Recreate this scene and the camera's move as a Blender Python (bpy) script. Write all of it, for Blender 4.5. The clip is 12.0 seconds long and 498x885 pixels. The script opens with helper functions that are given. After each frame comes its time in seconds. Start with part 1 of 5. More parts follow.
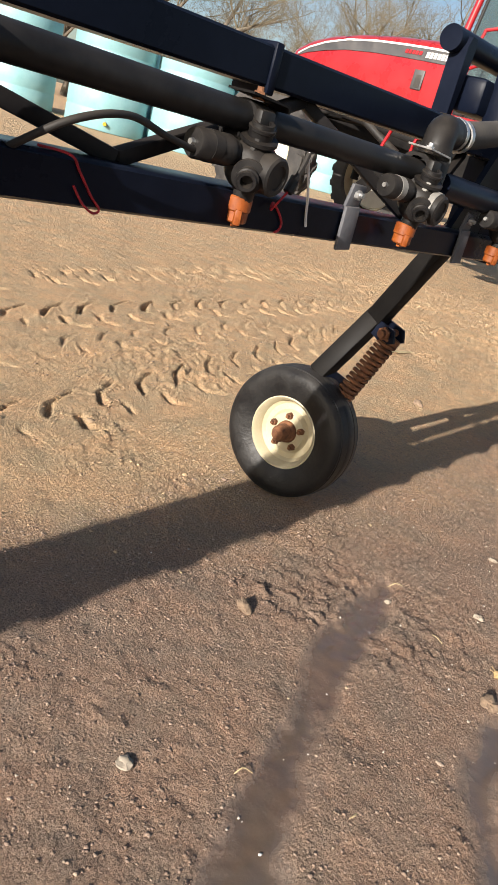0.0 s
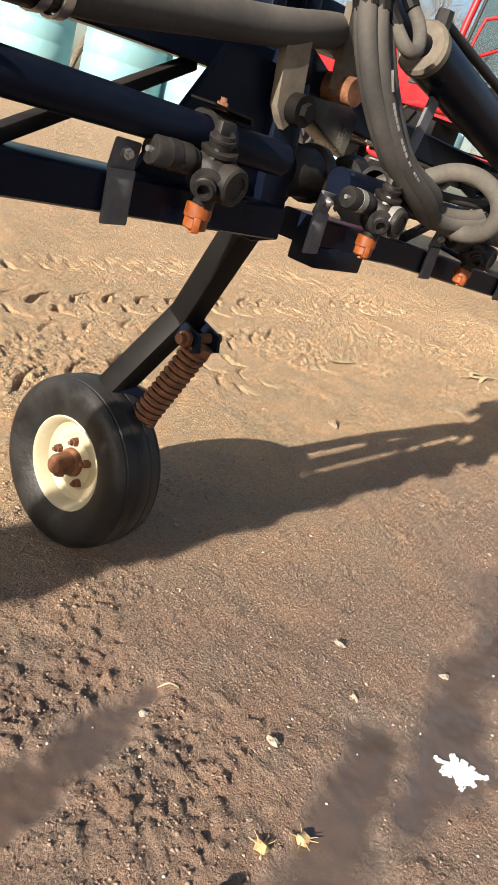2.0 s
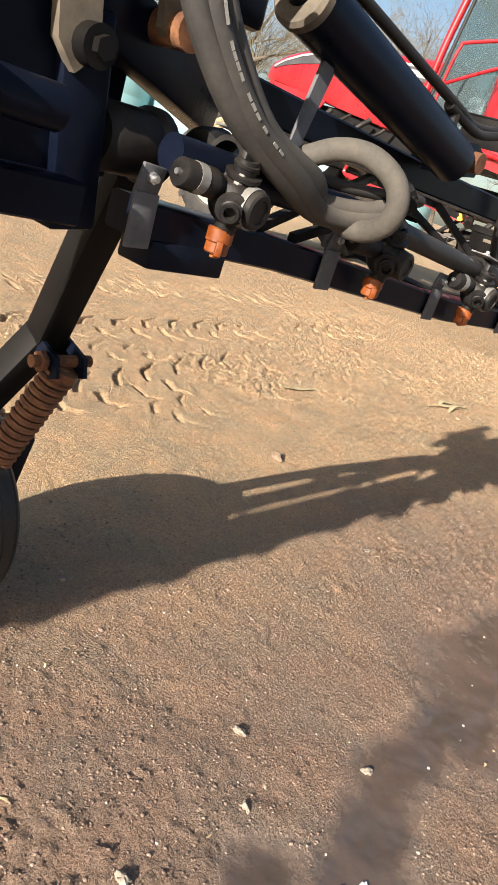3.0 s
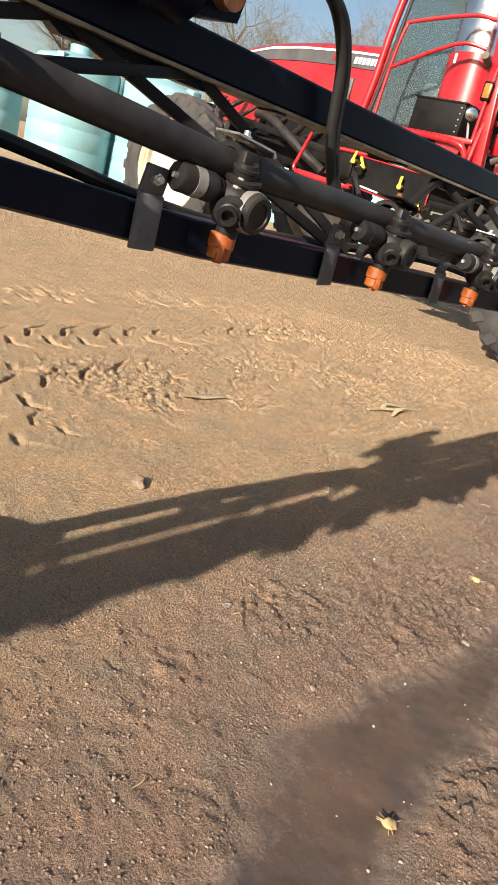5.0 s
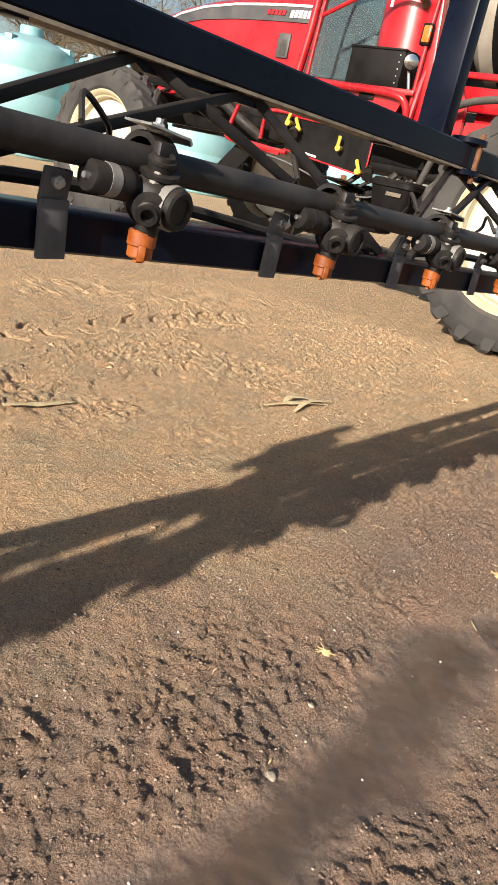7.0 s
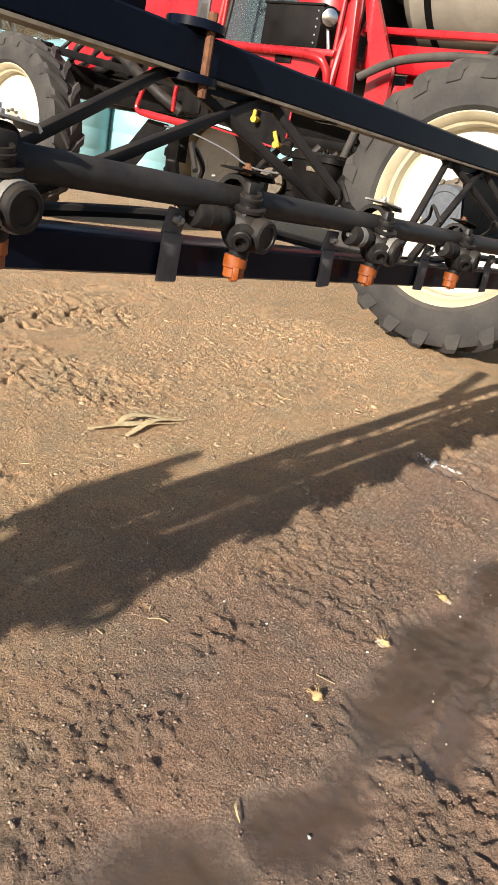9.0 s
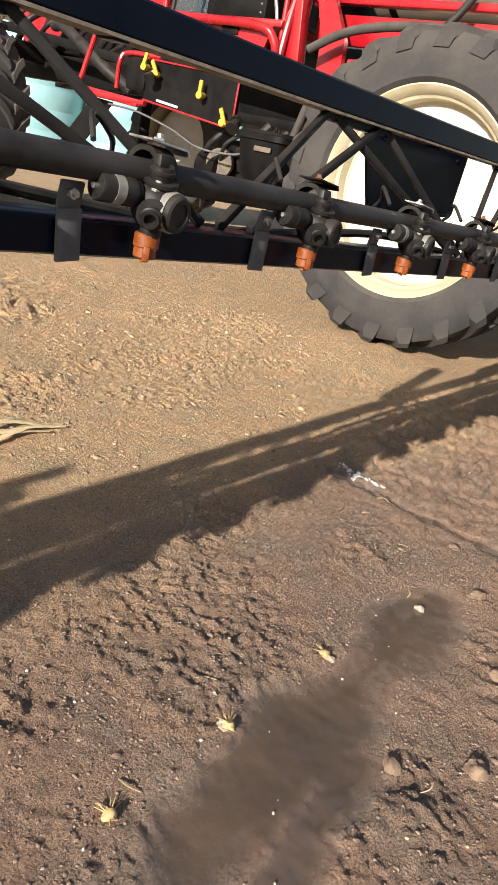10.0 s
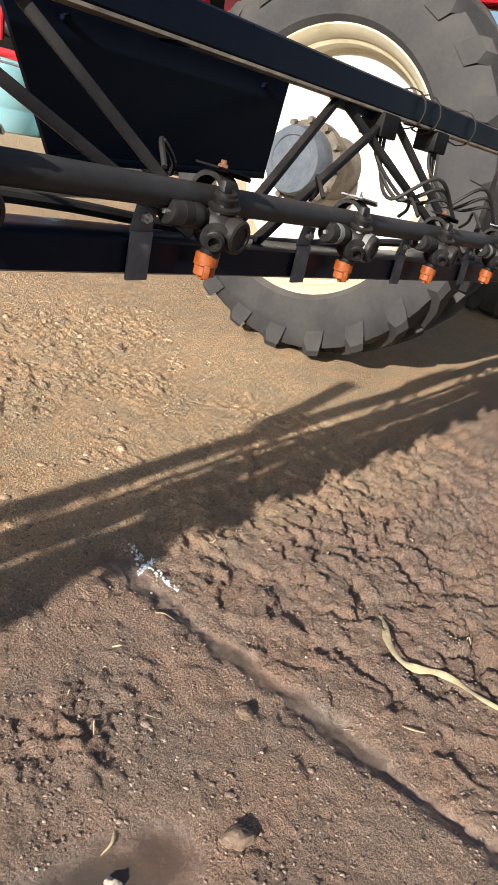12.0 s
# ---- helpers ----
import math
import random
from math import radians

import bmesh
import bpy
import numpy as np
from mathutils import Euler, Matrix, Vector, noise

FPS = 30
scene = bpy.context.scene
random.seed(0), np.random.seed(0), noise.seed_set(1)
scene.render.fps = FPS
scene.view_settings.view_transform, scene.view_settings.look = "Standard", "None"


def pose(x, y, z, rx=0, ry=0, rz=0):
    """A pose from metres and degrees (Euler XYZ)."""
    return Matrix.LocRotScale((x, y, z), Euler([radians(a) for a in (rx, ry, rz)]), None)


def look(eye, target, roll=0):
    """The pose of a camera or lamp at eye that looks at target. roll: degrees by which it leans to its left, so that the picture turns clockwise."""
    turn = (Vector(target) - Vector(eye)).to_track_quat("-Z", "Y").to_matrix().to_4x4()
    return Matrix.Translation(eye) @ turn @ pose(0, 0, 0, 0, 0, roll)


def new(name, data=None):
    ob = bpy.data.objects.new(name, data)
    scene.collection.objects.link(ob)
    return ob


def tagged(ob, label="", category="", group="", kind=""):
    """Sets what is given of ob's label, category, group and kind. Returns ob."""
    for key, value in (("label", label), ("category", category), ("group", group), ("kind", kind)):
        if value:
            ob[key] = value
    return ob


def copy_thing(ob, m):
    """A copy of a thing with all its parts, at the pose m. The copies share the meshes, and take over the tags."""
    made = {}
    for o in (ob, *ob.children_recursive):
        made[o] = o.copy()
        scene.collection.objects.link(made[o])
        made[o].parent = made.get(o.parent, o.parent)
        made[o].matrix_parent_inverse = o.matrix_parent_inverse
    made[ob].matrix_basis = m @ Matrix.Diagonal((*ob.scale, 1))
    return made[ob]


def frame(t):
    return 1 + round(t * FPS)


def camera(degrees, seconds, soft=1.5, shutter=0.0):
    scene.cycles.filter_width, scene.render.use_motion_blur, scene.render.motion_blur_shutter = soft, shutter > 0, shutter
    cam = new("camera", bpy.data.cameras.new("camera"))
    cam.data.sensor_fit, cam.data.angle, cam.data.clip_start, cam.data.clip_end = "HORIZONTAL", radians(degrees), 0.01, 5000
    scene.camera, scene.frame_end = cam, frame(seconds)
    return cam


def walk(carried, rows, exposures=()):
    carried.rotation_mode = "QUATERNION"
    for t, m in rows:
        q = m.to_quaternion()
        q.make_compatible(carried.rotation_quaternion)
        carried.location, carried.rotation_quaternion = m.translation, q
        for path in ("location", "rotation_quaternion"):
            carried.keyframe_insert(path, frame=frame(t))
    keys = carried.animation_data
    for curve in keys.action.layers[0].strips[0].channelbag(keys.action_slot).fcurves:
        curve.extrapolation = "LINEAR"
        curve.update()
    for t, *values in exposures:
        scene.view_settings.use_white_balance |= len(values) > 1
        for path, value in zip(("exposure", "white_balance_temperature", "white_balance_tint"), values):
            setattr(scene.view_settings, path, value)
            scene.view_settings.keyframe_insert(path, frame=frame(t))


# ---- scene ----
cam = camera(38.1, 12.0)
PATH = [
    (0, (-0.676, -0.559, 0.996), (0.847, 0.494, 0.241), 16.1),
    (0.5, (-0.474, -0.546, 0.981), (1.047, 0.501, 0.212), 16.8),
    (1, (-0.315, -0.563, 0.969), (1.195, 0.495, 0.195), 17.2),
    (1.5, (-0.094, -0.6, 1.005), (1.405, 0.475, 0.232), 17.6),
    (2, (0.119, -0.647, 1.023), (1.615, 0.439, 0.259), 18.2),
    (2.5, (0.31, -0.638, 1.023), (1.818, 0.452, 0.289), 18.8),
    (2.7, (0.377, -0.621, 1.02), (1.892, 0.469, 0.304), 19.0),
    (4.3, (0.958, -0.63, 0.943), (2.494, 0.486, 0.315), 17.1),
    (4.5, (1.038, -0.632, 0.935), (2.572, 0.484, 0.302), 16.7),
    (5, (1.231, -0.615, 0.937), (2.757, 0.501, 0.283), 15.6),
    (5.5, (1.444, -0.631, 0.947), (2.957, 0.485, 0.265), 14.4),
    (6, (1.68, -0.674, 0.933), (3.189, 0.441, 0.238), 13.4),
    (6.5, (1.887, -0.66, 0.928), (3.4, 0.449, 0.234), 12.8),
    (7, (2.086, -0.629, 0.944), (3.608, 0.469, 0.252), 12.7),
    (7.2, (2.158, -0.633, 0.947), (3.684, 0.46, 0.256), 12.7),
    (8.8, (2.911, -0.633, 0.948), (4.449, 0.434, 0.245), 11.5),
    (9, (3.011, -0.635, 0.947), (4.551, 0.428, 0.24), 11.5),
    (9.5, (3.27, -0.665, 0.94), (4.815, 0.384, 0.225), 11.5),
    (10, (3.509, -0.671, 0.933), (5.062, 0.362, 0.212), 11.8),
    (10.5, (3.772, -0.654, 0.942), (5.332, 0.365, 0.215), 12.0),
    (11, (4.038, -0.685, 0.935), (5.598, 0.329, 0.201), 12.2),
    (11.5, (4.298, -0.672, 0.941), (5.86, 0.334, 0.201), 12.4),
    (12, (4.559, -0.629, 0.937), (6.12, 0.373, 0.19), 12.6),
]
walk(cam, [(t, look(eye, target, roll)) for t, eye, target, roll in PATH],
     exposures=[(0.0, 0.90, 6230, 10), (1.0, 0.95, 6280, 10), (2.0, 1.10, 6340, 10), (2.7, 1.18, 6320, 10), (4.3, 1.03, 6400, 10), (5.5, 0.91, 6460, 10), (7.0, 0.89, 6400, 10), (9.5, 0.87, 6330, 10), (11.0, 0.87, 6000, 9), (12.0, 0.88, 5880, 9)])

# ---- world, sun, exposure ----
SUN_WAY = Vector((2.6, 0.40, -1.0)).normalized()
world = bpy.data.worlds.new("sky")
scene.world = world
world.use_nodes = True
wn = world.node_tree.nodes
sky = wn.new("ShaderNodeTexSky")
sky.sky_type = "NISHITA"
sky.sun_disc = False
sky.sun_elevation = math.asin(-SUN_WAY.z)
sky.sun_rotation = math.atan2(-SUN_WAY.x, -SUN_WAY.y)
sky.air_density, sky.dust_density, sky.ozone_density = 1.0, 1.6, 1.0
world.node_tree.links.new(sky.outputs[0], wn["Background"].inputs[0])
wn["Background"].inputs[1].default_value = 0.066
sun_data = bpy.data.lights.new("sun", "SUN")
sun_data.energy, sun_data.angle, sun_data.color = 5.0, radians(0.55), (1.0, 0.905, 0.79)
sun = new("sun", sun_data)
sun.rotation_mode = "QUATERNION"
sun.rotation_quaternion = SUN_WAY.to_track_quat("-Z", "Y")


# ---- materials ----
def mat(name, c1, c2, scale=8.0, rough=0.6, rough2=None, metal=0.0, bump=0.15, fine=90.0, dust=None, dust_amount=0.0,
        per_object=0.0, coat=0.0, spec=0.5):
    """A worn surface: two-scale colour variation, dust on what faces up, grain in the relief."""
    m = bpy.data.materials.new(name)
    m.use_nodes = True
    nt = m.node_tree
    n, l = nt.nodes, nt.links
    b = n["Principled BSDF"]
    co = n.new("ShaderNodeTexCoord")
    big = n.new("ShaderNodeTexNoise")
    big.inputs["Scale"].default_value = scale
    big.inputs["Detail"].default_value = 6
    big.inputs["Roughness"].default_value = 0.62
    small = n.new("ShaderNodeTexNoise")
    small.inputs["Scale"].default_value = fine
    small.inputs["Detail"].default_value = 3
    l.new(co.outputs["Object"], big.inputs["Vector"])
    l.new(co.outputs["Object"], small.inputs["Vector"])
    ramp = n.new("ShaderNodeValToRGB")
    ramp.color_ramp.elements[0].position, ramp.color_ramp.elements[1].position = 0.34, 0.68
    ramp.color_ramp.elements[0].color, ramp.color_ramp.elements[1].color = (*c1, 1), (*c2, 1)
    add = n.new("ShaderNodeMath")
    add.operation = "MULTIPLY_ADD"
    add.inputs[1].default_value = 0.25
    l.new(small.outputs["Fac"], add.inputs[0])
    l.new(big.outputs["Fac"], add.inputs[2])
    sub = n.new("ShaderNodeMath")
    sub.operation = "SUBTRACT"
    sub.inputs[1].default_value = 0.125
    l.new(add.outputs[0], sub.inputs[0])
    l.new(sub.outputs[0], ramp.inputs[0])
    colour = ramp.outputs[0]
    if dust:
        geo = n.new("ShaderNodeNewGeometry")
        sep = n.new("ShaderNodeSeparateXYZ")
        l.new(geo.outputs["Normal"], sep.inputs[0])
        mr = n.new("ShaderNodeMapRange")
        mr.inputs[1].default_value, mr.inputs[2].default_value = -0.2, 1.0
        mr.inputs[3].default_value, mr.inputs[4].default_value = 0.12 * dust_amount, dust_amount
        l.new(sep.outputs[2], mr.inputs[0])
        mul = n.new("ShaderNodeMath")
        mul.operation = "MULTIPLY"
        mul.use_clamp = True
        l.new(mr.outputs[0], mul.inputs[0])
        patch = n.new("ShaderNodeMapRange")
        patch.inputs[1].default_value, patch.inputs[2].default_value = 0.25, 0.7
        patch.inputs[3].default_value, patch.inputs[4].default_value = 0.3, 1.4
        l.new(big.outputs["Fac"], patch.inputs[0])
        l.new(patch.outputs[0], mul.inputs[1])
        mix = n.new("ShaderNodeMix")
        mix.data_type = "RGBA"
        l.new(mul.outputs[0], mix.inputs[0])
        l.new(colour, mix.inputs[6])
        mix.inputs[7].default_value = (*dust, 1)
        colour = mix.outputs[2]
    if per_object:
        info = n.new("ShaderNodeObjectInfo")
        hsv = n.new("ShaderNodeHueSaturation")
        mr2 = n.new("ShaderNodeMapRange")
        mr2.inputs[3].default_value, mr2.inputs[4].default_value = 1 - per_object, 1 + per_object
        l.new(info.outputs["Random"], mr2.inputs[0])
        l.new(mr2.outputs[0], hsv.inputs["Value"])
        l.new(colour, hsv.inputs["Color"])
        colour = hsv.outputs[0]
    l.new(colour, b.inputs["Base Color"])
    b.inputs["Metallic"].default_value = metal
    b.inputs["Coat Weight"].default_value = coat
    b.inputs["Specular IOR Level"].default_value = spec
    mr3 = n.new("ShaderNodeMapRange")
    mr3.inputs[1].default_value, mr3.inputs[2].default_value = 0.3, 0.7
    mr3.inputs[3].default_value = rough
    mr3.inputs[4].default_value = rough2 if rough2 is not None else min(1, rough + 0.2)
    l.new(big.outputs["Fac"], mr3.inputs[0])
    l.new(mr3.outputs[0], b.inputs["Roughness"])
    if bump:
        bp = n.new("ShaderNodeBump")
        bp.inputs["Strength"].default_value = bump
        bp.inputs["Distance"].default_value = 0.004
        l.new(sub.outputs[0], bp.inputs["Height"])
        l.new(bp.outputs[0], b.inputs["Normal"])
    return m


DUST = (0.30, 0.235, 0.165)
BOOM = mat("black_boom_paint", (0.003, 0.005, 0.012), (0.006, 0.009, 0.019), 6, 0.24, 0.42, bump=0.05, dust=DUST, dust_amount=0.008, spec=0.08)
PIPE = mat("grey_wet_boom_pipe", (0.013, 0.013, 0.014), (0.034, 0.034, 0.035), 14, 0.36, 0.6, bump=0.08, dust=DUST, dust_amount=0.07, spec=0.2)
PLASTIC = mat("black_nozzle_plastic", (0.004, 0.004, 0.005), (0.014, 0.0135, 0.0135), 30, 0.36, 0.62, bump=0.16, dust=DUST, dust_amount=0.07, per_object=0.2, spec=0.25)
GREYRING = mat("pale_grey_plastic", (0.15, 0.15, 0.14), (0.25, 0.245, 0.23), 40, 0.5, bump=0.1, dust=DUST, dust_amount=0.25)
ORANGE = mat("orange_cap_plastic", (0.19, 0.041, 0.005), (0.31, 0.080, 0.009), 60, 0.4, 0.6, bump=0.1, dust=DUST, dust_amount=0.03, per_object=0.2)
STEEL = mat("bright_zinc_steel", (0.42, 0.42, 0.41), (0.62, 0.61, 0.6), 60, 0.3, 0.5, metal=0.9, bump=0.05)
STRAP = mat("grey_rubber_strap", (0.058, 0.062, 0.073), (0.10, 0.104, 0.118), 25, 0.6, bump=0.08, dust=DUST, dust_amount=0.2, per_object=0.12)
RUBBER = mat("tyre_rubber", (0.006, 0.006, 0.007), (0.015, 0.015, 0.015), 14, 0.34, 0.6, bump=0.8, fine=120, dust=(0.2, 0.17, 0.14), dust_amount=0.10, spec=0.28)
BIGRUBBER = mat("dusty_tractor_tyre", (0.015, 0.015, 0.0165), (0.038, 0.037, 0.036), 4, 0.7, 0.9, bump=0.25, fine=50, dust=(0.28, 0.23, 0.175), dust_amount=0.20)
HOSE = mat("dusty_grey_hose", (0.022, 0.021, 0.020), (0.05, 0.046, 0.041), 9, 0.7, 0.9, bump=0.25, fine=180, dust=(0.28, 0.23, 0.17), dust_amount=0.22)
TANHOSE = mat("dusty_tan_hose", (0.055, 0.049, 0.041), (0.115, 0.102, 0.082), 9, 0.8, 0.95, bump=0.3, fine=160)
WEB = mat("dusty_black_web_tube", (0.006, 0.006, 0.008), (0.016, 0.0155, 0.016), 10, 0.4, 0.6, bump=0.08, dust=DUST, dust_amount=0.07, spec=0.12)
PIPEDARK = mat("black_wet_boom_pipe", (0.007, 0.0072, 0.008), (0.017, 0.017, 0.018), 14, 0.34, 0.55, bump=0.08, dust=DUST, dust_amount=0.035, spec=0.2)
HOSEBLACK = mat("black_hydraulic_hose", (0.007, 0.007, 0.008), (0.020, 0.019, 0.018), 12, 0.45, 0.7, bump=0.2, fine=200, dust=DUST, dust_amount=0.09, spec=0.3)
TAN = mat("tan_dusty_paint", (0.085, 0.07, 0.052), (0.18, 0.148, 0.108), 16, 0.75, bump=0.2)
PALESTRIP = mat("pale_tan_strip", (0.16, 0.13, 0.095), (0.36, 0.30, 0.22), 20, 0.7, bump=0.2)
RUST = mat("rusty_steel", (0.085, 0.032, 0.014), (0.24, 0.105, 0.045), 32, 0.8, 0.95, bump=0.6, fine=220)
CREAM = mat("cream_wheel_paint", (0.42, 0.365, 0.235), (0.54, 0.49, 0.35), 7, 0.4, 0.6, bump=0.05, dust=(0.33, 0.24, 0.14), dust_amount=0.3)
WHITE = mat("white_rim_paint", (0.50, 0.48, 0.42), (0.60, 0.58, 0.52), 5, 0.35, 0.55, bump=0.04, dust=(0.4, 0.33, 0.24), dust_amount=0.25)
RED = mat("red_machine_paint", (0.29, 0.003, 0.009), (0.38, 0.006, 0.014), 3, 0.22, 0.38, bump=0.02, dust=(0.42, 0.22, 0.16), dust_amount=0.12, coat=0.4)
CHARCOAL = mat("charcoal_decal", (0.045, 0.045, 0.05), (0.07, 0.07, 0.074), 5, 0.4, bump=0.03, dust=DUST, dust_amount=0.15)
WHITEDECAL = mat("white_decal", (0.56, 0.56, 0.55), (0.66, 0.65, 0.64), 9, 0.4, bump=0.0)
BLACKBOX = mat("black_steel_box", (0.003, 0.003, 0.0036), (0.008, 0.0077, 0.0077), 6, 0.45, 0.65, bump=0.12, dust=DUST, dust_amount=0.035, spec=0.12)
POLY = mat("pale_blue_poly_tank", (0.185, 0.37, 0.395), (0.245, 0.43, 0.455), 1.3, 0.45, 0.6, bump=0.03, fine=20, dust=(0.42, 0.47, 0.43), dust_amount=0.12, per_object=0.05)
BEIGE = mat("dusty_product_tank", (0.24, 0.215, 0.175), (0.34, 0.305, 0.25), 4, 0.35, 0.6, bump=0.05)
YELLOW = mat("yellow_valve_handle", (0.46, 0.29, 0.012), (0.58, 0.39, 0.02), 40, 0.45, bump=0.05, dust=DUST, dust_amount=0.2)
AMBER = mat("amber_lens", (0.55, 0.12, 0.02), (0.62, 0.17, 0.03), 60, 0.2, bump=0.05)
CHROME = mat("polished_steel", (0.6, 0.6, 0.6), (0.72, 0.72, 0.72), 12, 0.12, 0.25, metal=1.0, bump=0.02)
REDTIE = mat("red_wire", (0.22, 0.006, 0.015), (0.38, 0.012, 0.02), 40, 0.5, bump=0.02)
STRAW = mat("dry_straw", (0.52, 0.40, 0.20), (0.74, 0.60, 0.35), 60, 0.7, bump=0.2, per_object=0.15)
HUSK = mat("pale_corn_husk", (0.40, 0.26, 0.11), (0.60, 0.43, 0.21), 60, 0.75, bump=0.3, per_object=0.15)
STONE = mat("pale_stone", (0.22, 0.18, 0.135), (0.40, 0.34, 0.265), 30, 0.8, bump=0.4, per_object=0.25)
BARK = mat("pale_bark", (0.10, 0.085, 0.066), (0.20, 0.17, 0.13), 4, 0.9, bump=0.3, fine=30)
TWIG = mat("budding_twigs", (0.12, 0.10, 0.065), (0.20, 0.165, 0.105), 2, 0.9, bump=0.0)

GLASS = bpy.data.materials.new("tinted_cab_glass")
GLASS.use_nodes = True
gb = GLASS.node_tree.nodes["Principled BSDF"]
gb.inputs["Base Color"].default_value = (0.30, 0.40, 0.41, 1)
gb.inputs["Roughness"].default_value = 0.03
gb.inputs["Transmission Weight"].default_value = 0.92
gb.inputs["IOR"].default_value = 1.6


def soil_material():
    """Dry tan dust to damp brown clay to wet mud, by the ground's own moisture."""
    m = bpy.data.materials.new("yard_soil")
    m.use_nodes = True
    nt = m.node_tree
    n, l = nt.nodes, nt.links
    b = n["Principled BSDF"]
    co = n.new("ShaderNodeTexCoord")

    def noise_tex(scale, detail, rough=0.6):
        t = n.new("ShaderNodeTexNoise")
        t.inputs["Scale"].default_value = scale
        t.inputs["Detail"].default_value = detail
        t.inputs["Roughness"].default_value = rough
        l.new(co.outputs["Object"], t.inputs["Vector"])
        return t

    def math_node(op, a, bb=None, clamp=False):
        q = n.new("ShaderNodeMath")
        q.operation, q.use_clamp = op, clamp
        for k, v in ((0, a), (1, bb)):
            if v is None:
                continue
            if isinstance(v, (int, float)):
                q.inputs[k].default_value = v
            else:
                l.new(v, q.inputs[k])
        return q.outputs[0]

    def mix(fac, a, bb, blend="MIX"):
        q = n.new("ShaderNodeMix")
        q.data_type, q.blend_type = "RGBA", blend
        for k, v in ((0, fac), (6, a), (7, bb)):
            if isinstance(v, tuple):
                q.inputs[k].default_value = (*v, 1)
            elif isinstance(v, (int, float)):
                q.inputs[k].default_value = v
            else:
                l.new(v, q.inputs[k])
        return q.outputs[2]

    grain, mid, big = noise_tex(240, 4, 0.75), noise_tex(34, 8, 0.75), noise_tex(2.2, 6, 0.65)
    lump = n.new("ShaderNodeTexVoronoi")
    lump.feature = "F1"
    lump.inputs["Scale"].default_value = 150
    lump.inputs["Randomness"].default_value = 1.0
    warp = n.new("ShaderNodeVectorMath")
    warp.operation = "MULTIPLY_ADD"
    warp.inputs[1].default_value = (0.012, 0.012, 0.012)
    l.new(grain.outputs["Color"], warp.inputs[0])
    l.new(co.outputs["Object"], warp.inputs[2])
    l.new(warp.outputs[0], lump.inputs["Vector"])
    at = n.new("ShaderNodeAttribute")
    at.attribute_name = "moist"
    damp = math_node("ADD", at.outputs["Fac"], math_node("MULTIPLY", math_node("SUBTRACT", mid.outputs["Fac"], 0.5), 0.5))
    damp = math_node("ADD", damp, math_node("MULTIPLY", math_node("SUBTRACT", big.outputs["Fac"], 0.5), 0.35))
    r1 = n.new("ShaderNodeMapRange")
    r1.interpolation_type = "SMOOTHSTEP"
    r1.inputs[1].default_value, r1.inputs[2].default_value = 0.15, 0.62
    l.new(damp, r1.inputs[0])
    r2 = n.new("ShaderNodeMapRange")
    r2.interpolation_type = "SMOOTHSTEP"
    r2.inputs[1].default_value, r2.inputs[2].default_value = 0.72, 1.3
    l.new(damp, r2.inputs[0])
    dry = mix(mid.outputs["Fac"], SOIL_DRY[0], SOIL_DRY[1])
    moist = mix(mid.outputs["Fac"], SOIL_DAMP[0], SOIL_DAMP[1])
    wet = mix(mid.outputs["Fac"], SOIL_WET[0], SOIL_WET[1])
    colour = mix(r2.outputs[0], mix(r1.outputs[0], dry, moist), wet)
    speck = n.new("ShaderNodeMapRange")
    speck.inputs[1].default_value, speck.inputs[2].default_value = 0.36, 0.66
    speck.inputs[3].default_value, speck.inputs[4].default_value = 0.58, 1.48
    fleck = noise_tex(110, 5, 0.8)
    l.new(math_node("ADD", math_node("MULTIPLY", grain.outputs["Fac"], 0.45), math_node("MULTIPLY", fleck.outputs["Fac"], 0.55)), speck.inputs[0])
    calm = n.new("ShaderNodeMix")
    calm.inputs[3].default_value = 0.95
    l.new(r2.outputs[0], calm.inputs[0])
    l.new(speck.outputs[0], calm.inputs[2])
    hsv = n.new("ShaderNodeHueSaturation")
    l.new(colour, hsv.inputs["Color"])
    l.new(calm.outputs[0], hsv.inputs["Value"])
    patch = noise_tex(5.5, 5, 0.7)
    tone = n.new("ShaderNodeMapRange")
    tone.inputs[1].default_value, tone.inputs[2].default_value = 0.36, 0.64
    l.new(patch.outputs["Fac"], tone.inputs[0])
    tint = mix(tone.outputs[0], (0.86, 0.92, 0.90), (1.12, 1.03, 0.92))
    l.new(mix(1.0, hsv.outputs[0], tint, "MULTIPLY"), b.inputs["Base Color"])
    rr = n.new("ShaderNodeMapRange")
    rr.inputs[3].default_value, rr.inputs[4].default_value = 0.92, 0.10
    l.new(r2.outputs[0], rr.inputs[0])
    l.new(rr.outputs[0], b.inputs["Roughness"])
    sheen = n.new("ShaderNodeMapRange")
    sheen.inputs[3].default_value, sheen.inputs[4].default_value = 0.35, 1.0
    l.new(r2.outputs[0], sheen.inputs[0])
    l.new(sheen.outputs[0], b.inputs["Specular IOR Level"])
    height = math_node("ADD", math_node("MULTIPLY", grain.outputs["Fac"], 0.45), mid.outputs["Fac"])
    height = math_node("SUBTRACT", height, math_node("MULTIPLY", lump.outputs["Distance"], 0.55))
    bp = n.new("ShaderNodeBump")
    bp.inputs["Distance"].default_value = 0.02
    l.new(height, bp.inputs["Height"])
    bs = n.new("ShaderNodeMapRange")
    bs.inputs[3].default_value, bs.inputs[4].default_value = 0.75, 0.05
    l.new(r2.outputs[0], bs.inputs[0])
    l.new(bs.outputs[0], bp.inputs["Strength"])
    l.new(bp.outputs[0], b.inputs["Normal"])
    return m


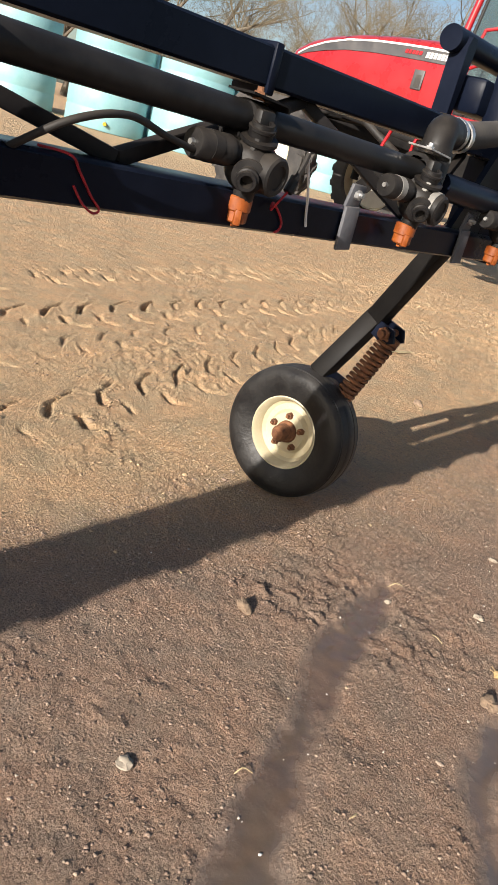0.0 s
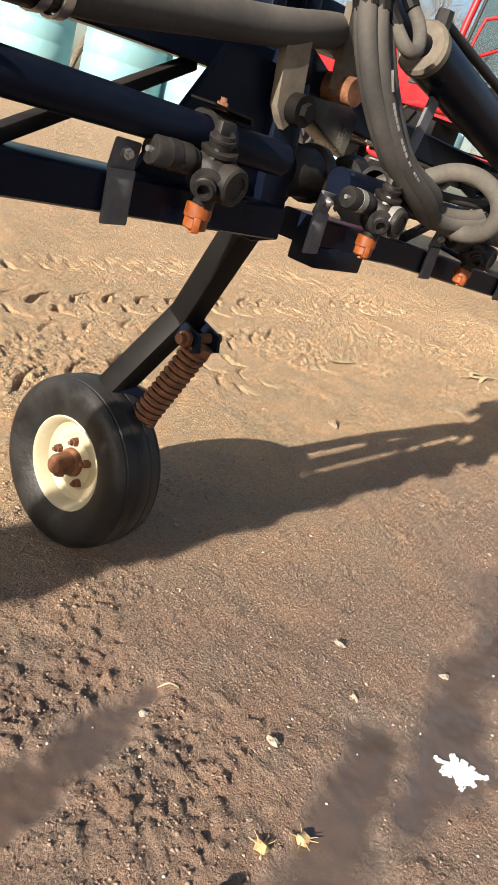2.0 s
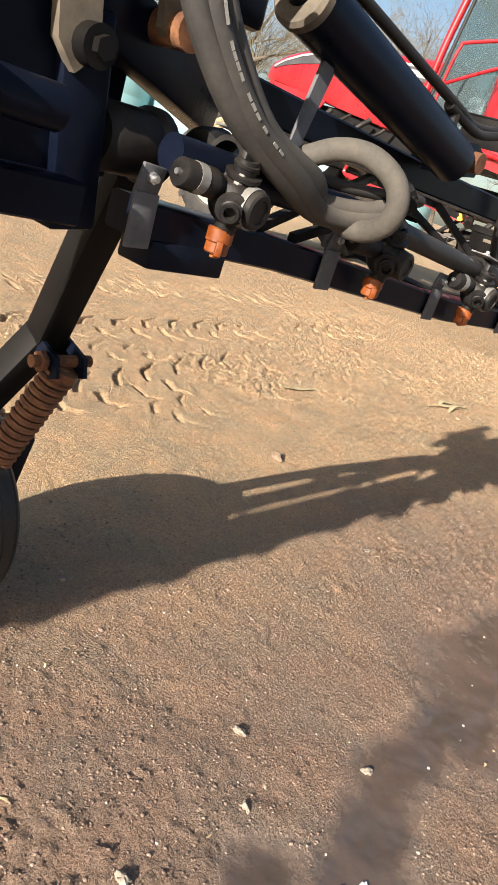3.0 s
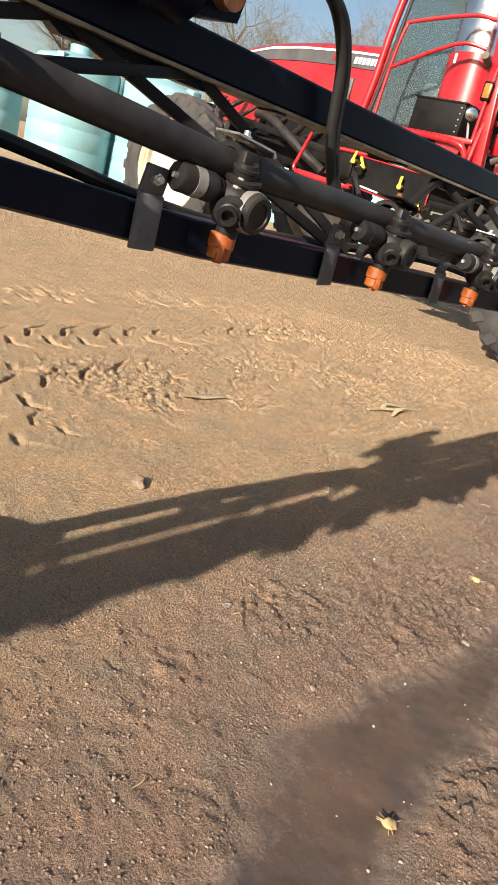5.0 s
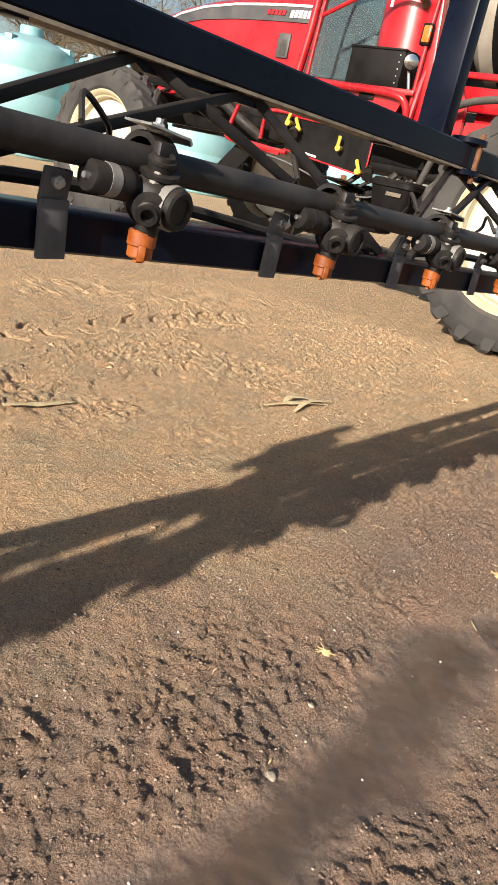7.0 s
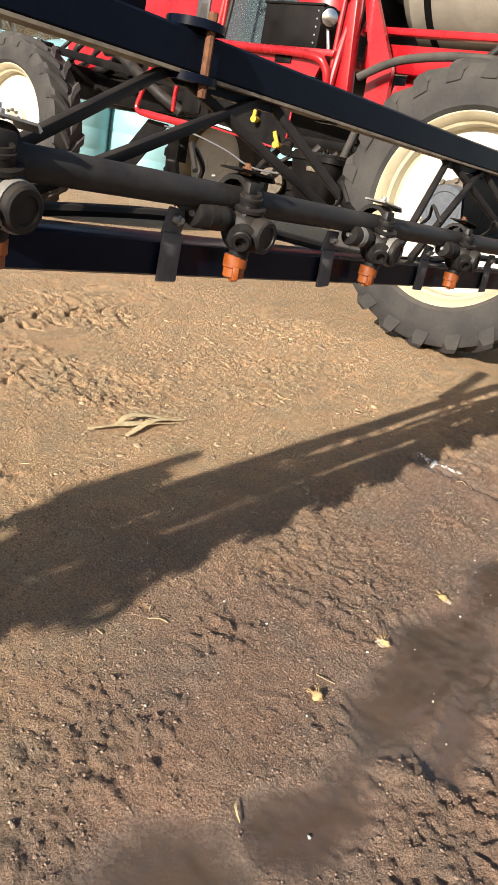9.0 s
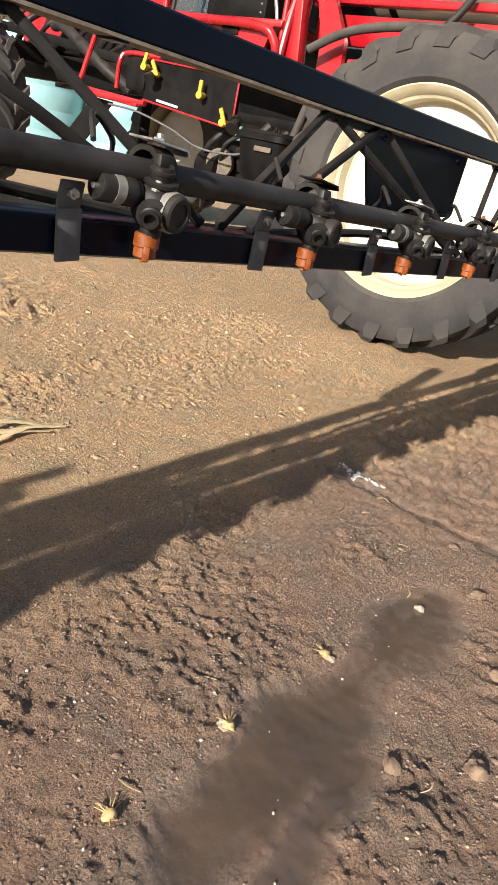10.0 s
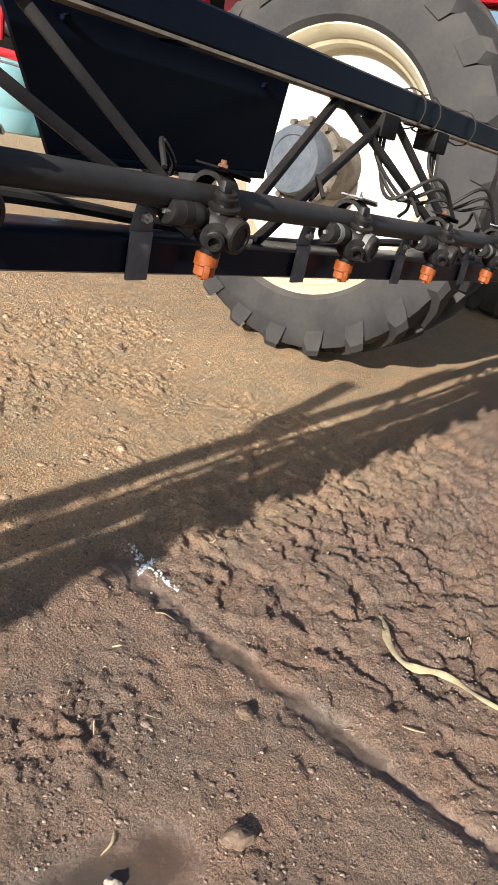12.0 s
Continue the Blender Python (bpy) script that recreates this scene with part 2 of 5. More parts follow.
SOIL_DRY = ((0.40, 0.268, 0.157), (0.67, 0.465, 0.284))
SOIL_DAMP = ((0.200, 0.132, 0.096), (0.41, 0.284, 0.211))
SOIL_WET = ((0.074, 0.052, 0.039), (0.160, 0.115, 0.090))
SOIL = soil_material()
HUBGREY = mat("blue_grey_hub_cap", (0.055, 0.068, 0.085), (0.095, 0.11, 0.13), 20, 0.6, 0.8, bump=0.2, dust=DUST, dust_amount=0.15)


# ---- mesh helpers ----
def origin_of(ob):
    m = Matrix.Identity(4)
    while ob is not None:
        m = ob.matrix_basis @ m
        ob = ob.parent
    return m


def finish(bm, angle=35):
    bmesh.ops.recalc_face_normals(bm, faces=bm.faces)
    lim = radians(angle)
    for f in bm.faces:
        f.smooth = True
    for e in bm.edges:
        e.smooth = len(e.link_faces) == 2 and e.calc_face_angle(0.0) < lim


def part(name, bm, material, parent=None, label="", local=False):
    """Links a bmesh as one mesh object; under a parent, its places are given in the world unless local."""
    finish(bm)
    if parent is not None and not local:
        bm.transform(origin_of(parent).inverted())
    me = bpy.data.meshes.new(name)
    bm.to_mesh(me)
    bm.free()
    me.materials.append(material)
    ob = new(name, me)
    if parent is not None:
        ob.parent = parent
    if label:
        ob["label"] = label
    return ob


def thing(name, place, label, category, group="", kind=""):
    ob = new(name)
    ob.empty_display_size = 0.1
    ob.matrix_basis = Matrix.Translation(place)
    return tagged(ob, label, category, group, kind)


def solo(name, bm, material, label, category, group="", kind=""):
    """A thing that is one mesh, standing where its vertices are."""
    ob = part(name, bm, material)
    return tagged(ob, label, category, group, kind)


def box(bm, c, s, rot=None, bev=0.0):
    m = Matrix.Translation(c) @ (rot.to_4x4() if rot else Matrix.Identity(4)) @ Matrix.Diagonal((*s, 1))
    made = bmesh.ops.create_cube(bm, size=1.0, matrix=m)
    if bev:
        vs = made["verts"]
        es = list({e for v in vs for e in v.link_edges})
        bmesh.ops.bevel(bm, geom=es, offset=bev, segments=2, affect="EDGES", profile=0.5)
    return bm


def frame_of(p0, p1, up=(0, 0, 1)):
    z = (Vector(p1) - Vector(p0)).normalized()
    u = Vector(up)
    if abs(z.dot(u)) > 0.98:
        u = Vector((0, 1, 0))
    x = u.cross(z).normalized()
    y = z.cross(x)
    return Matrix((x, y, z)).transposed()


def beam(bm, p0, p1, w, h, bev=0.003, up=(0, 0, 1)):
    """A bar of section w (across) by h (up) from p0 to p1."""
    p0, p1 = Vector(p0), Vector(p1)
    return box(bm, (p0 + p1) / 2, (w, h, (p1 - p0).length), frame_of(p0, p1, up), bev)


def rod(bm, p0, p1, r0, r1=None, seg=16, caps=True):
    p0, p1 = Vector(p0), Vector(p1)
    m = Matrix.Translation((p0 + p1) / 2) @ frame_of(p0, p1).to_4x4()
    bmesh.ops.create_cone(bm, cap_ends=caps, segments=seg, radius1=r0, radius2=r0 if r1 is None else r1,
                          depth=(p1 - p0).length, matrix=m)
    return bm


def smooth_path(pts, steps=8):
    pts = [Vector(p) for p in pts]
    ext = [2 * pts[0] - pts[1], *pts, 2 * pts[-1] - pts[-2]]
    out = []
    for i in range(1, len(ext) - 2):
        a, b, c, d = ext[i - 1:i + 3]
        for k in range(steps):
            t = k / steps
            out.append(0.5 * ((2 * b) + (c - a) * t + (2 * a - 5 * b + 4 * c - d) * t * t + (3 * b - a - 3 * c + d) * t ** 3))
    out.append(pts[-1])
    return out


def hose(bm, pts, r, seg=12, steps=8, smooth=True):
    """A round hose or bent tube along a path."""
    path = smooth_path(pts, steps) if smooth else [Vector(p) for p in pts]
    rings = []
    normal = None
    for i, p in enumerate(path):
        d = (path[min(i + 1, len(path) - 1)] - path[max(i - 1, 0)]).normalized()
        if normal is None:
            normal = d.orthogonal().normalized()
        normal = (normal - d * normal.dot(d)).normalized()
        side = d.cross(normal)
        rings.append([bm.verts.new(p + r * (math.cos(a) * normal + math.sin(a) * side))
                      for a in (2 * math.pi * k / seg for k in range(seg))])
    for a, b in zip(rings, rings[1:]):
        for k in range(seg):
            bm.faces.new((a[k], a[(k + 1) % seg], b[(k + 1) % seg], b[k]))
    bm.faces.new(rings[0][::-1])
    bm.faces.new(rings[-1])
    return bm


def lathe(bm, profile, centre, axis, seg=32, arc=None):
    """Turns a profile of (distance along the axis, radius) about the axis."""
    fm = frame_of((0, 0, 0), axis)
    c = Vector(centre)
    rings = []
    for d, r in profile:
        if r < 1e-6:
            rings.append([bm.verts.new(c + fm @ Vector((0, 0, d)))])
        else:
            rings.append([bm.verts.new(c + fm @ Vector((r * math.cos(a), r * math.sin(a), d)))
                          for a in (2 * math.pi * k / seg for k in range(seg))])
    for a, b in zip(rings, rings[1:]):
        for k in range(seg):
            k2 = (k + 1) % seg
            vs = [a[k], a[k2], b[k2], b[k]] if len(a) > 1 and len(b) > 1 else (
                [a[k], a[k2], b[0]] if len(a) > 1 else [a[0], b[k2], b[k]])
            bm.faces.new(vs)
    return bm


def plate(bm, outline, thickness, axis="y"):
    """A plate from a closed outline in the plane across the axis: 3D points, thickened along the axis."""
    k = "xyz".index(axis)
    off = Vector([thickness if i == k else 0 for i in range(3)])
    a = [bm.verts.new(Vector(p)) for p in outline]
    b = [bm.verts.new(Vector(p) + off) for p in outline]
    bm.faces.new(a)
    bm.faces.new(b[::-1])
    for i in range(len(a)):
        j = (i + 1) % len(a)
        bm.faces.new((a[i], b[i], b[j], a[j]))
    return bm


def B():
    return bmesh.new()


# ---- ground ----
def value_noise(x, y, seed):
    xi, yi = np.floor(x).astype(np.int64), np.floor(y).astype(np.int64)
    fx, fy = x - xi, y - yi
    fx, fy = fx * fx * (3 - 2 * fx), fy * fy * (3 - 2 * fy)

    def h(a, b):
        v = (a * 374761393 + b * 668265263 + seed * 982451653) & 0x7FFFFFFF
        v = ((v ^ (v >> 13)) * 1274126177) & 0x7FFFFFFF
        return ((v ^ (v >> 16)) & 0xFFFF) / 65535.0
    return (h(xi, yi) * (1 - fx) + h(xi + 1, yi) * fx) * (1 - fy) + (h(xi, yi + 1) * (1 - fx) + h(xi + 1, yi + 1) * fx) * fy


def fbm(x, y, scale, octaves, seed, gain=0.5):
    out, amp, tot = 0.0, 1.0, 0.0
    for k in range(octaves):
        out = out + amp * (value_noise(x * scale, y * scale, seed + k) - 0.5)
        tot += amp
        scale, amp = scale * 2.03, amp * gain
    return out / tot


def sstep(v, a, b):
    t = np.clip((v - a) / (b - a), 0, 1)
    return t * t * (3 - 2 * t)


# tyre tracks: start, end, bend, width, lug spacing, depth
TRACKS = [((-1.2, 1.02), (3.9, 1.90), -0.13, 0.34, 0.245, 0.023), ((0.2, 2.12), (6.2, 2.54), 0.0, 0.36, 0.235, 0.027),
          ((2.2, 1.22), (5.0, 1.70), 0.04, 0.28, 0.225, 0.010), ((0.8, 2.65), (5.6, 3.40), 0.05, 0.36, 0.24, 0.028),
          ((-0.6, 1.62), (3.2, 1.98), 0.04, 0.28, 0.23, 0.010), ((2.2, 3.7), (7.4, 4.2), 0.0, 0.36, 0.24, 0.022)]
# wet runs: points along them, half width
WETS = [([(-0.1, -0.33), (0.06, -0.27), (0.21, -0.19), (0.65, -0.04), (1.0, 0.03)], 0.045), ([(0.40, -0.55), (0.56, -0.44), (0.75, -0.42)], 0.05),
        ([(0.72, -0.52), (1.0, -0.42), (1.35, -0.32)], 0.07),
        ([(1.25, -0.46), (1.5, -0.40), (1.75, -0.33), (2.4, -0.28)], 0.075),
        ([(2.0, -0.36), (2.35, -0.23), (2.64, -0.26), (3.1, -0.29), (3.6, -0.22)], 0.11),
        ([(3.85, -0.33), (4.1, -0.29), (4.35, -0.29), (4.65, -0.255), (5.2, -0.235)], 0.085),
        ([(4.15, -0.42), (4.36, -0.38), (4.5, -0.36)], 0.05),
        ([(5.66, 0.36), (5.62, 0.05), (5.61, -0.2), (5.59, -0.4), (5.57, -0.7)], 0.028)]


# churned spots: place and radius
CHURNED = [(0.86, -0.40, 0.22), (0.55, -0.62, 0.2), (5.1, -0.5, 0.28), (4.5, -0.5, 0.22), (3.15, 0.12, 0.26), (2.65, 0.12, 0.2), (4.1, 0.1, 0.2), (6.0, 1.5, 0.7), (7.0, 1.9, 0.6),
           (3.3, -0.5, 0.35), (3.0, -0.45, 0.2), (5.2, 0.05, 0.22), (3.9, 1.35, 0.3), (4.5, 2.0, 0.4), (5.1, 1.5, 0.35), (5.6, 1.2, 0.3), (6.6, 1.3, 0.35)]


def near_line(x, y, pts):
    d = np.full(np.shape(x), 1e9)
    for (ax, ay), (bx, by) in zip(pts, pts[1:]):
        ux, uy = bx - ax, by - ay
        t = np.clip(((x - ax) * ux + (y - ay) * uy) / (ux * ux + uy * uy), 0, 1)
        d = np.minimum(d, np.hypot(x - ax - t * ux, y - ay - t * uy))
    return d


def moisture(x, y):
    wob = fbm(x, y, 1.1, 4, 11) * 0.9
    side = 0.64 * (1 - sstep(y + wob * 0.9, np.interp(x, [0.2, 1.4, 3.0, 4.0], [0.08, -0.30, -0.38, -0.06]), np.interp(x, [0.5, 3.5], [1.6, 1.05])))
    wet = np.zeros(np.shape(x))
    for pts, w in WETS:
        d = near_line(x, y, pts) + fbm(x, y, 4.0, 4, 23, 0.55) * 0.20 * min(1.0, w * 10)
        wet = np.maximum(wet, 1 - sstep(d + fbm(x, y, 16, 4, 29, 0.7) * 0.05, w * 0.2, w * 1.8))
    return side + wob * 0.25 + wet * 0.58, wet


def clods(x, y, scale, seed, share, lo, hi):
    """Separate rounded lumps: height above the bed, in cells of 1/scale metres."""
    u, v = x * scale, y * scale
    iu, iv = np.floor(u).astype(np.int64), np.floor(v).astype(np.int64)
    best = np.zeros(np.shape(x))

    def rnd(a, b, k):
        q = (a * 73856093 + b * 19349663 + (seed + k) * 83492791) & 0x7FFFFFFF
        q = ((q ^ (q >> 13)) * 1274126177) & 0x7FFFFFFF
        return ((q ^ (q >> 15)) & 0xFFFF) / 65535.0
    for da in (-1, 0, 1):
        for db in (-1, 0, 1):
            a, b = iu + da, iv + db
            r = lo + (hi - lo) * rnd(a, b, 3) ** 2
            st = 0.7 + 0.6 * rnd(a, b, 5)
            dx, dy = (u - a - rnd(a, b, 1)) * st, (v - b - rnd(a, b, 2)) / st
            bump = np.sqrt(np.maximum(0, 1 - (dx * dx + dy * dy) / (r * r))) * r / scale
            best = np.maximum(best, np.where(rnd(a, b, 4) < share, bump, 0))
    return best


def height(x, y):
    dist = np.hypot(x - 3.5, y)
    core = sstep(x, -2.2, -1.1) * (1 - sstep(x, 7.4, 9.0)) * sstep(y, -1.7, -0.9) * (1 - sstep(y, 3.0, 4.2))
    z = fbm(x, y, 0.5, 3, 1) * 0.05 + fbm(x, y, 3.2, 5, 3, 0.6) * 0.022
    patch = sstep(fbm(x, y, 1.2, 4, 5, 0.6), 0.04, 0.22)
    for cx, cy, cr in CHURNED:
        patch = np.maximum(patch, 1 - sstep(np.hypot(x - cx, (y - cy) * 1.5) + fbm(x, y, 5, 3, 77) * 0.3, cr * 0.4, cr))
    _, wet = moisture(x, y)
    jx, jy = x + fbm(x, y, 16, 3, 51, 0.65) * 0.07, y + fbm(x, y, 16, 3, 53, 0.65) * 0.07
    grains = np.abs(fbm(jx, jy, 36, 3, 9, 0.7)) * 0.034 + clods(jx, jy, 34, 100, 0.20, 0.18, 0.5) * 0.15
    lumps = (np.abs(fbm(jx, jy, 15, 4, 7, 0.70)) * 0.034 - 0.003 + clods(jx, jy, 22, 200, 0.26, 0.14, 0.5) * 0.22) * (1 + 0.7 * sstep(y, 0.6, 0.9))
    z = z + core * (grains * (0.45 + 0.55 * patch) + lumps * patch) * (1 - 0.9 * wet) - wet * 0.010
    # cracked, churned mud
    cr = sstep(x, 5.2, 6.2) * (1 - sstep(y, 0.2, 0.9))
    cell = np.minimum(clods(jx, jy, 10, 400, 0.95, 0.36, 0.70) * 0.9, 0.017) + np.abs(fbm(jx, jy, 17, 4, 57, 0.65)) * 0.055
    z = z + core * cr * (cell - 0.010)
    for (ax, ay), (bx, by), bend, width, gap, depth in TRACKS:
        length = math.hypot(bx - ax, by - ay)
        ux, uy = (bx - ax) / length, (by - ay) / length
        s = (x - ax) * ux + (y - ay) * uy
        v = -(x - ax) * uy + (y - ay) * ux - bend * np.sin(math.pi * np.clip(s / length, 0, 1))
        inside = sstep(s, 0, 0.3) * (1 - sstep(s, length - 0.4, length)) * (1 - sstep(np.abs(v), width * 0.42, width * 0.5))
        fade = sstep(fbm(x, y, 1.3, 3, 41, 0.6), -0.14, 0.02)
        s = s + fbm(x, y, 4, 2, 43, 0.5) * 0.07 - np.where(v > 0, 1.0, 0.5) * v - 1.6 * np.maximum(np.abs(v) - width * 0.3, 0)
        lug = np.abs(((s + np.where(v > 0, gap / 2, 0)) / gap) % 1.0 - 0.5) * gap
        ragged = lug + fbm(x, y, 26, 3, 47, 0.65) * 0.016
        dent = (1 - sstep(ragged, 0.010, 0.021)) * sstep(np.abs(v), 0.006, 0.030)
        rim = (1 - sstep(np.abs(ragged - 0.038), 0.004, 0.018)) * np.clip(0.5 + fbm(x, y, 14, 3, 49, 0.6) * 3.0, 0, 1)
        z = z + core * inside * fade * depth * (0.20 * rim - 1.1 * dent)
    return z * (1 - sstep(dist, 9, 30)) - 0.012


def spread(lo, hi, step, far):
    mid = np.arange(lo, hi, step)
    out, d = [], step
    p = 0.0
    while p < far:
        d *= 1.09
        p += d
        out.append(p)
    out = np.array(out)
    return np.concatenate([lo - out[::-1], mid, mid[-1] + out])


def make_ground():
    xs = spread(-1.1, 7.2, 0.0070, 900)
    fine = spread(-0.82, 0.6, 0.0068, 900)
    far = spread(0.6, 2.7, 0.0115, 900)
    ys = np.concatenate([fine[fine < 0.597], far[far > 0.6]])
    X, Y = np.meshgrid(xs, ys, indexing="ij")
    Z = height(X, Y)
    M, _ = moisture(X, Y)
    nx, ny = X.shape
    co = np.stack([X, Y, Z], -1).reshape(-1, 3)
    i = np.arange(nx * ny).reshape(nx, ny)
    quads = np.stack([i[:-1, :-1], i[1:, :-1], i[1:, 1:], i[:-1, 1:]], -1).reshape(-1, 4)
    me = bpy.data.meshes.new("ground")
    me.vertices.add(len(co))
    me.vertices.foreach_set("co", co.ravel())
    me.loops.add(quads.size)
    me.loops.foreach_set("vertex_index", quads.ravel())
    me.polygons.add(len(quads))
    me.polygons.foreach_set("loop_start", np.arange(0, quads.size, 4))
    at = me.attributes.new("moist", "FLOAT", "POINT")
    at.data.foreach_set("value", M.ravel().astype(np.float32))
    me.update()
    me.polygons.foreach_set("use_smooth", np.ones(len(quads), bool))
    me.materials.append(SOIL)
    return tagged(new("ground", me), "rutted bare yard soil, dry tan to damp brown", "ground", kind="structure")


make_ground()


def ground_z(x, y):
    return float(height(np.array([x]), np.array([y]))[0])


# ---- the spray boom ----
def mark(x):
    """Height of the nozzle row along the boom."""
    return float(np.interp(x, [-2.0, 1.2, 1.9, 6.1, 9.2], [0.91, 0.908, 0.855, 0.757, 0.69]))


def rail(bm, pts, w, h, bev=0.004):
    """A square tube bent along a path that runs in x."""
    rings = []
    for p in pts:
        x, y, z = p
        rings.append([bm.verts.new((x, y + a * w / 2, z + b * h / 2)) for a, b in
                      ((-1, -0.86), (-0.86, -1), (0.86, -1), (1, -0.86), (1, 0.86), (0.86, 1), (-0.86, 1), (-1, 0.86))])
    for a, b in zip(rings, rings[1:]):
        for k in range(8):
            bm.faces.new((a[k], a[(k + 1) % 8], b[(k + 1) % 8], b[k]))
    bm.faces.new(rings[0][::-1])
    bm.faces.new(rings[-1])
    return bm


boom = thing("spray_boom", (1.0, 0.1, 0.9), "black painted steel truss boom of a field sprayer, unfolded", "spray boom")
part("bottom_bar", rail(B(), [(-5.2, 0.072, 0.914), (0.96, 0.072, 0.914)], 0.085, 0.046), BOOM, boom)
part("bottom_bar", rail(B(), [(x, 0.072, mark(x) + 0.002) for x in (1.06, 1.3, 1.9, 3.2, 4.6, 6.1, 9.2)], 0.085, 0.046), BOOM, boom)
CH = [(-5.2, 0.18, 1.0), (-1.5, 0.18, 1.042), (0.98, 0.18, 1.110)]
part("top_chord", rail(B(), CH, 0.06, 0.052), BOOM, boom)
CHORD = [(1.22, 0.235, 1.10), (1.9, 0.235, 1.088), (4.0, 0.235, 1.085), (4.9, 0.235, 1.085), (6.0, 0.235, 1.092), (9.2, 0.235, 1.115)]
part("top_chord", rail(B(), CHORD, 0.06, 0.056), BOOM, boom, "black top chord with pale tan underside")


def chord_z(x):
    return float(np.interp(x, [-5.2, -1.5, 0.98, 1.22, 1.9, 4.9, 6.0, 9.2], [1.0, 1.042, 1.110, 1.10, 1.088, 1.085, 1.092, 1.115])) - 0.03


for apex in (1.79, 2.83, 3.873, 4.915, 5.957, 7.0, 8.04):
    for a, lo in ((apex, apex - 0.50), (apex, apex + 0.46), (apex + 0.24, apex - 0.42), (apex + 0.24, apex + 0.50)):
        if lo < 1.12:
            continue
        part("web", beam(B(), (a, 0.235, chord_z(a) + 0.004), (lo, 0.07, mark(lo) + 0.03), 0.015, 0.016, 0.003), WEB, boom)
    part("gusset", plate(B(), [(apex - 0.04, 0.225, chord_z(apex) + 0.004), (apex + 0.28, 0.225, chord_z(apex) + 0.004),
                              (apex + 0.25, 0.225, chord_z(apex) - 0.018), (apex, 0.225, chord_z(apex) - 0.018)], 0.02), BOOM, boom)
for top, lo in ((-4.6, -5.0), (-4.6, -4.1), (-3.6, -4.0), (-3.6, -3.1), (-2.6, -3.0), (-2.6, -2.1), (-1.6, -2.0), (-1.6, -1.1), (-0.55, -1.0), (-0.55, -0.15), (0.28, -0.15), (0.28, 0.50), (0.86, 0.52)):
    part("web", beam(B(), (top, 0.18, chord_z(top) + 0.004), (lo, 0.07, 0.94), 0.017, 0.018, 0.003), WEB, boom)


def pipe_z(x):
    return mark(x) + float(np.interp(x, [0.9, 2.5, 6.0], [0.105, 0.091, 0.086]))


part("spray_pipe", hose(B(), [(-5.2, 0.042, 1.015), (0.0, 0.040, 1.015), (0.44, 0.014, 1.015)], 0.0172, 20, smooth=False), PIPEDARK, boom, "dull black liquid pipe")
part("spray_pipe", hose(B(), [(0.47, 0.016, 1.005), (0.9, 0.016, 1.0)], 0.022, 20, smooth=False), BOOM, boom, "black liquid pipe")
part("spray_pipe", hose(B(), [(x, 0.012, pipe_z(x)) for x in (1.5, 1.9, 2.5, 4.0, 6.0, 9.2)], 0.0183, 20, smooth=False), PIPE, boom, "dull grey liquid pipe")

# Rails out of sight behind the bar, added to fill the boom's shadow.
part("hidden_rear_rail", rail(B(), [(x, 0.205, mark(x) - 0.010) for x in (1.25, 1.9, 3.2, 4.6, 6.1, 9.2)], 0.075, 0.036), BOOM, boom)
part("hidden_rear_rail", rail(B(), [(-5.2, 0.158, 0.895), (0.95, 0.158, 0.895)], 0.070, 0.036), BOOM, boom)
# Two unseen hoses added to close the gaps left in that shadow.
for k, (y, dz, r) in enumerate(((0.136, -0.008, 0.016), (0.268, -0.012, 0.014))):
    part("line_or_fill_hose", hose(B(), [(x, y + 0.005 * math.sin(3.1 * x + k), mark(x) + dz + 0.004 * math.sin(4.1 * x + 2 * k)) for x in np.arange(1.2, 9.2, 0.15)], r, 8, 3), HOSEBLACK, boom)
part("line_or_fill_hose", hose(B(), [(x, 0.115 + 0.012 * math.sin(3.7 * x), mark(x) + 0.034 + 0.014 * math.sin(5.3 * x)) for x in np.arange(1.6, 9.2, 0.12)], 0.0085, 8, 3), HOSEBLACK, boom)
part("spray_pipe", hose(B(), [(1.06, 0.03, 0.992), (1.5, 0.014, pipe_z(1.5))], 0.022, 18, smooth=False), BOOM, boom, "black liquid pipe")
# Strip added under the chord, far paler than the black paint.
part("underside_strip", rail(B(), [(x, 0.228, chord_z(x) - 0.0005) for x in (1.35, 1.9, 3.0, 4.0, 4.9, 6.0, 7.5)], 0.046, 0.006), PALESTRIP, boom, "pale tan strip along the underside of the chord")
for x in (2.2, 2.62, 3.5, 4.3, 5.45, 6.3):
    part("seam", box(B(), (x, 0.228, chord_z(x) - 0.004), (0.03, 0.038, 0.006), bev=0.001), BOOM, boom)
for x in (0.16,):
    part("clamp", box(B(), (x, 0.18, chord_z(x) + 0.028), (0.016, 0.068, 0.066), bev=0.003), BOOM, boom)
part("chord_post", beam(B(), (3.775, 0.262, 1.10), (3.775, 0.262, 1.48), 0.05, 0.075, 0.006, (0, 1, 0)), BOOM, boom, "black upright post on the chord")
for z in (chord_z(3.90) - 0.006, chord_z(3.90) + 0.066):
    part("clamp_plate", lathe(B(), [(-0.006, 0.0), (-0.006, 0.045), (0.006, 0.045), (0.006, 0)], (3.90, 0.225, z), (0, 0, 1), 20), BOOM, boom)
part("clamp_bolt", rod(B(), (3.90, 0.192, chord_z(3.9) - 0.03), (3.90, 0.192, chord_z(3.9) + 0.085), 0.007, 0.007, 8), RUST, boom, "rusty clamp bolt")
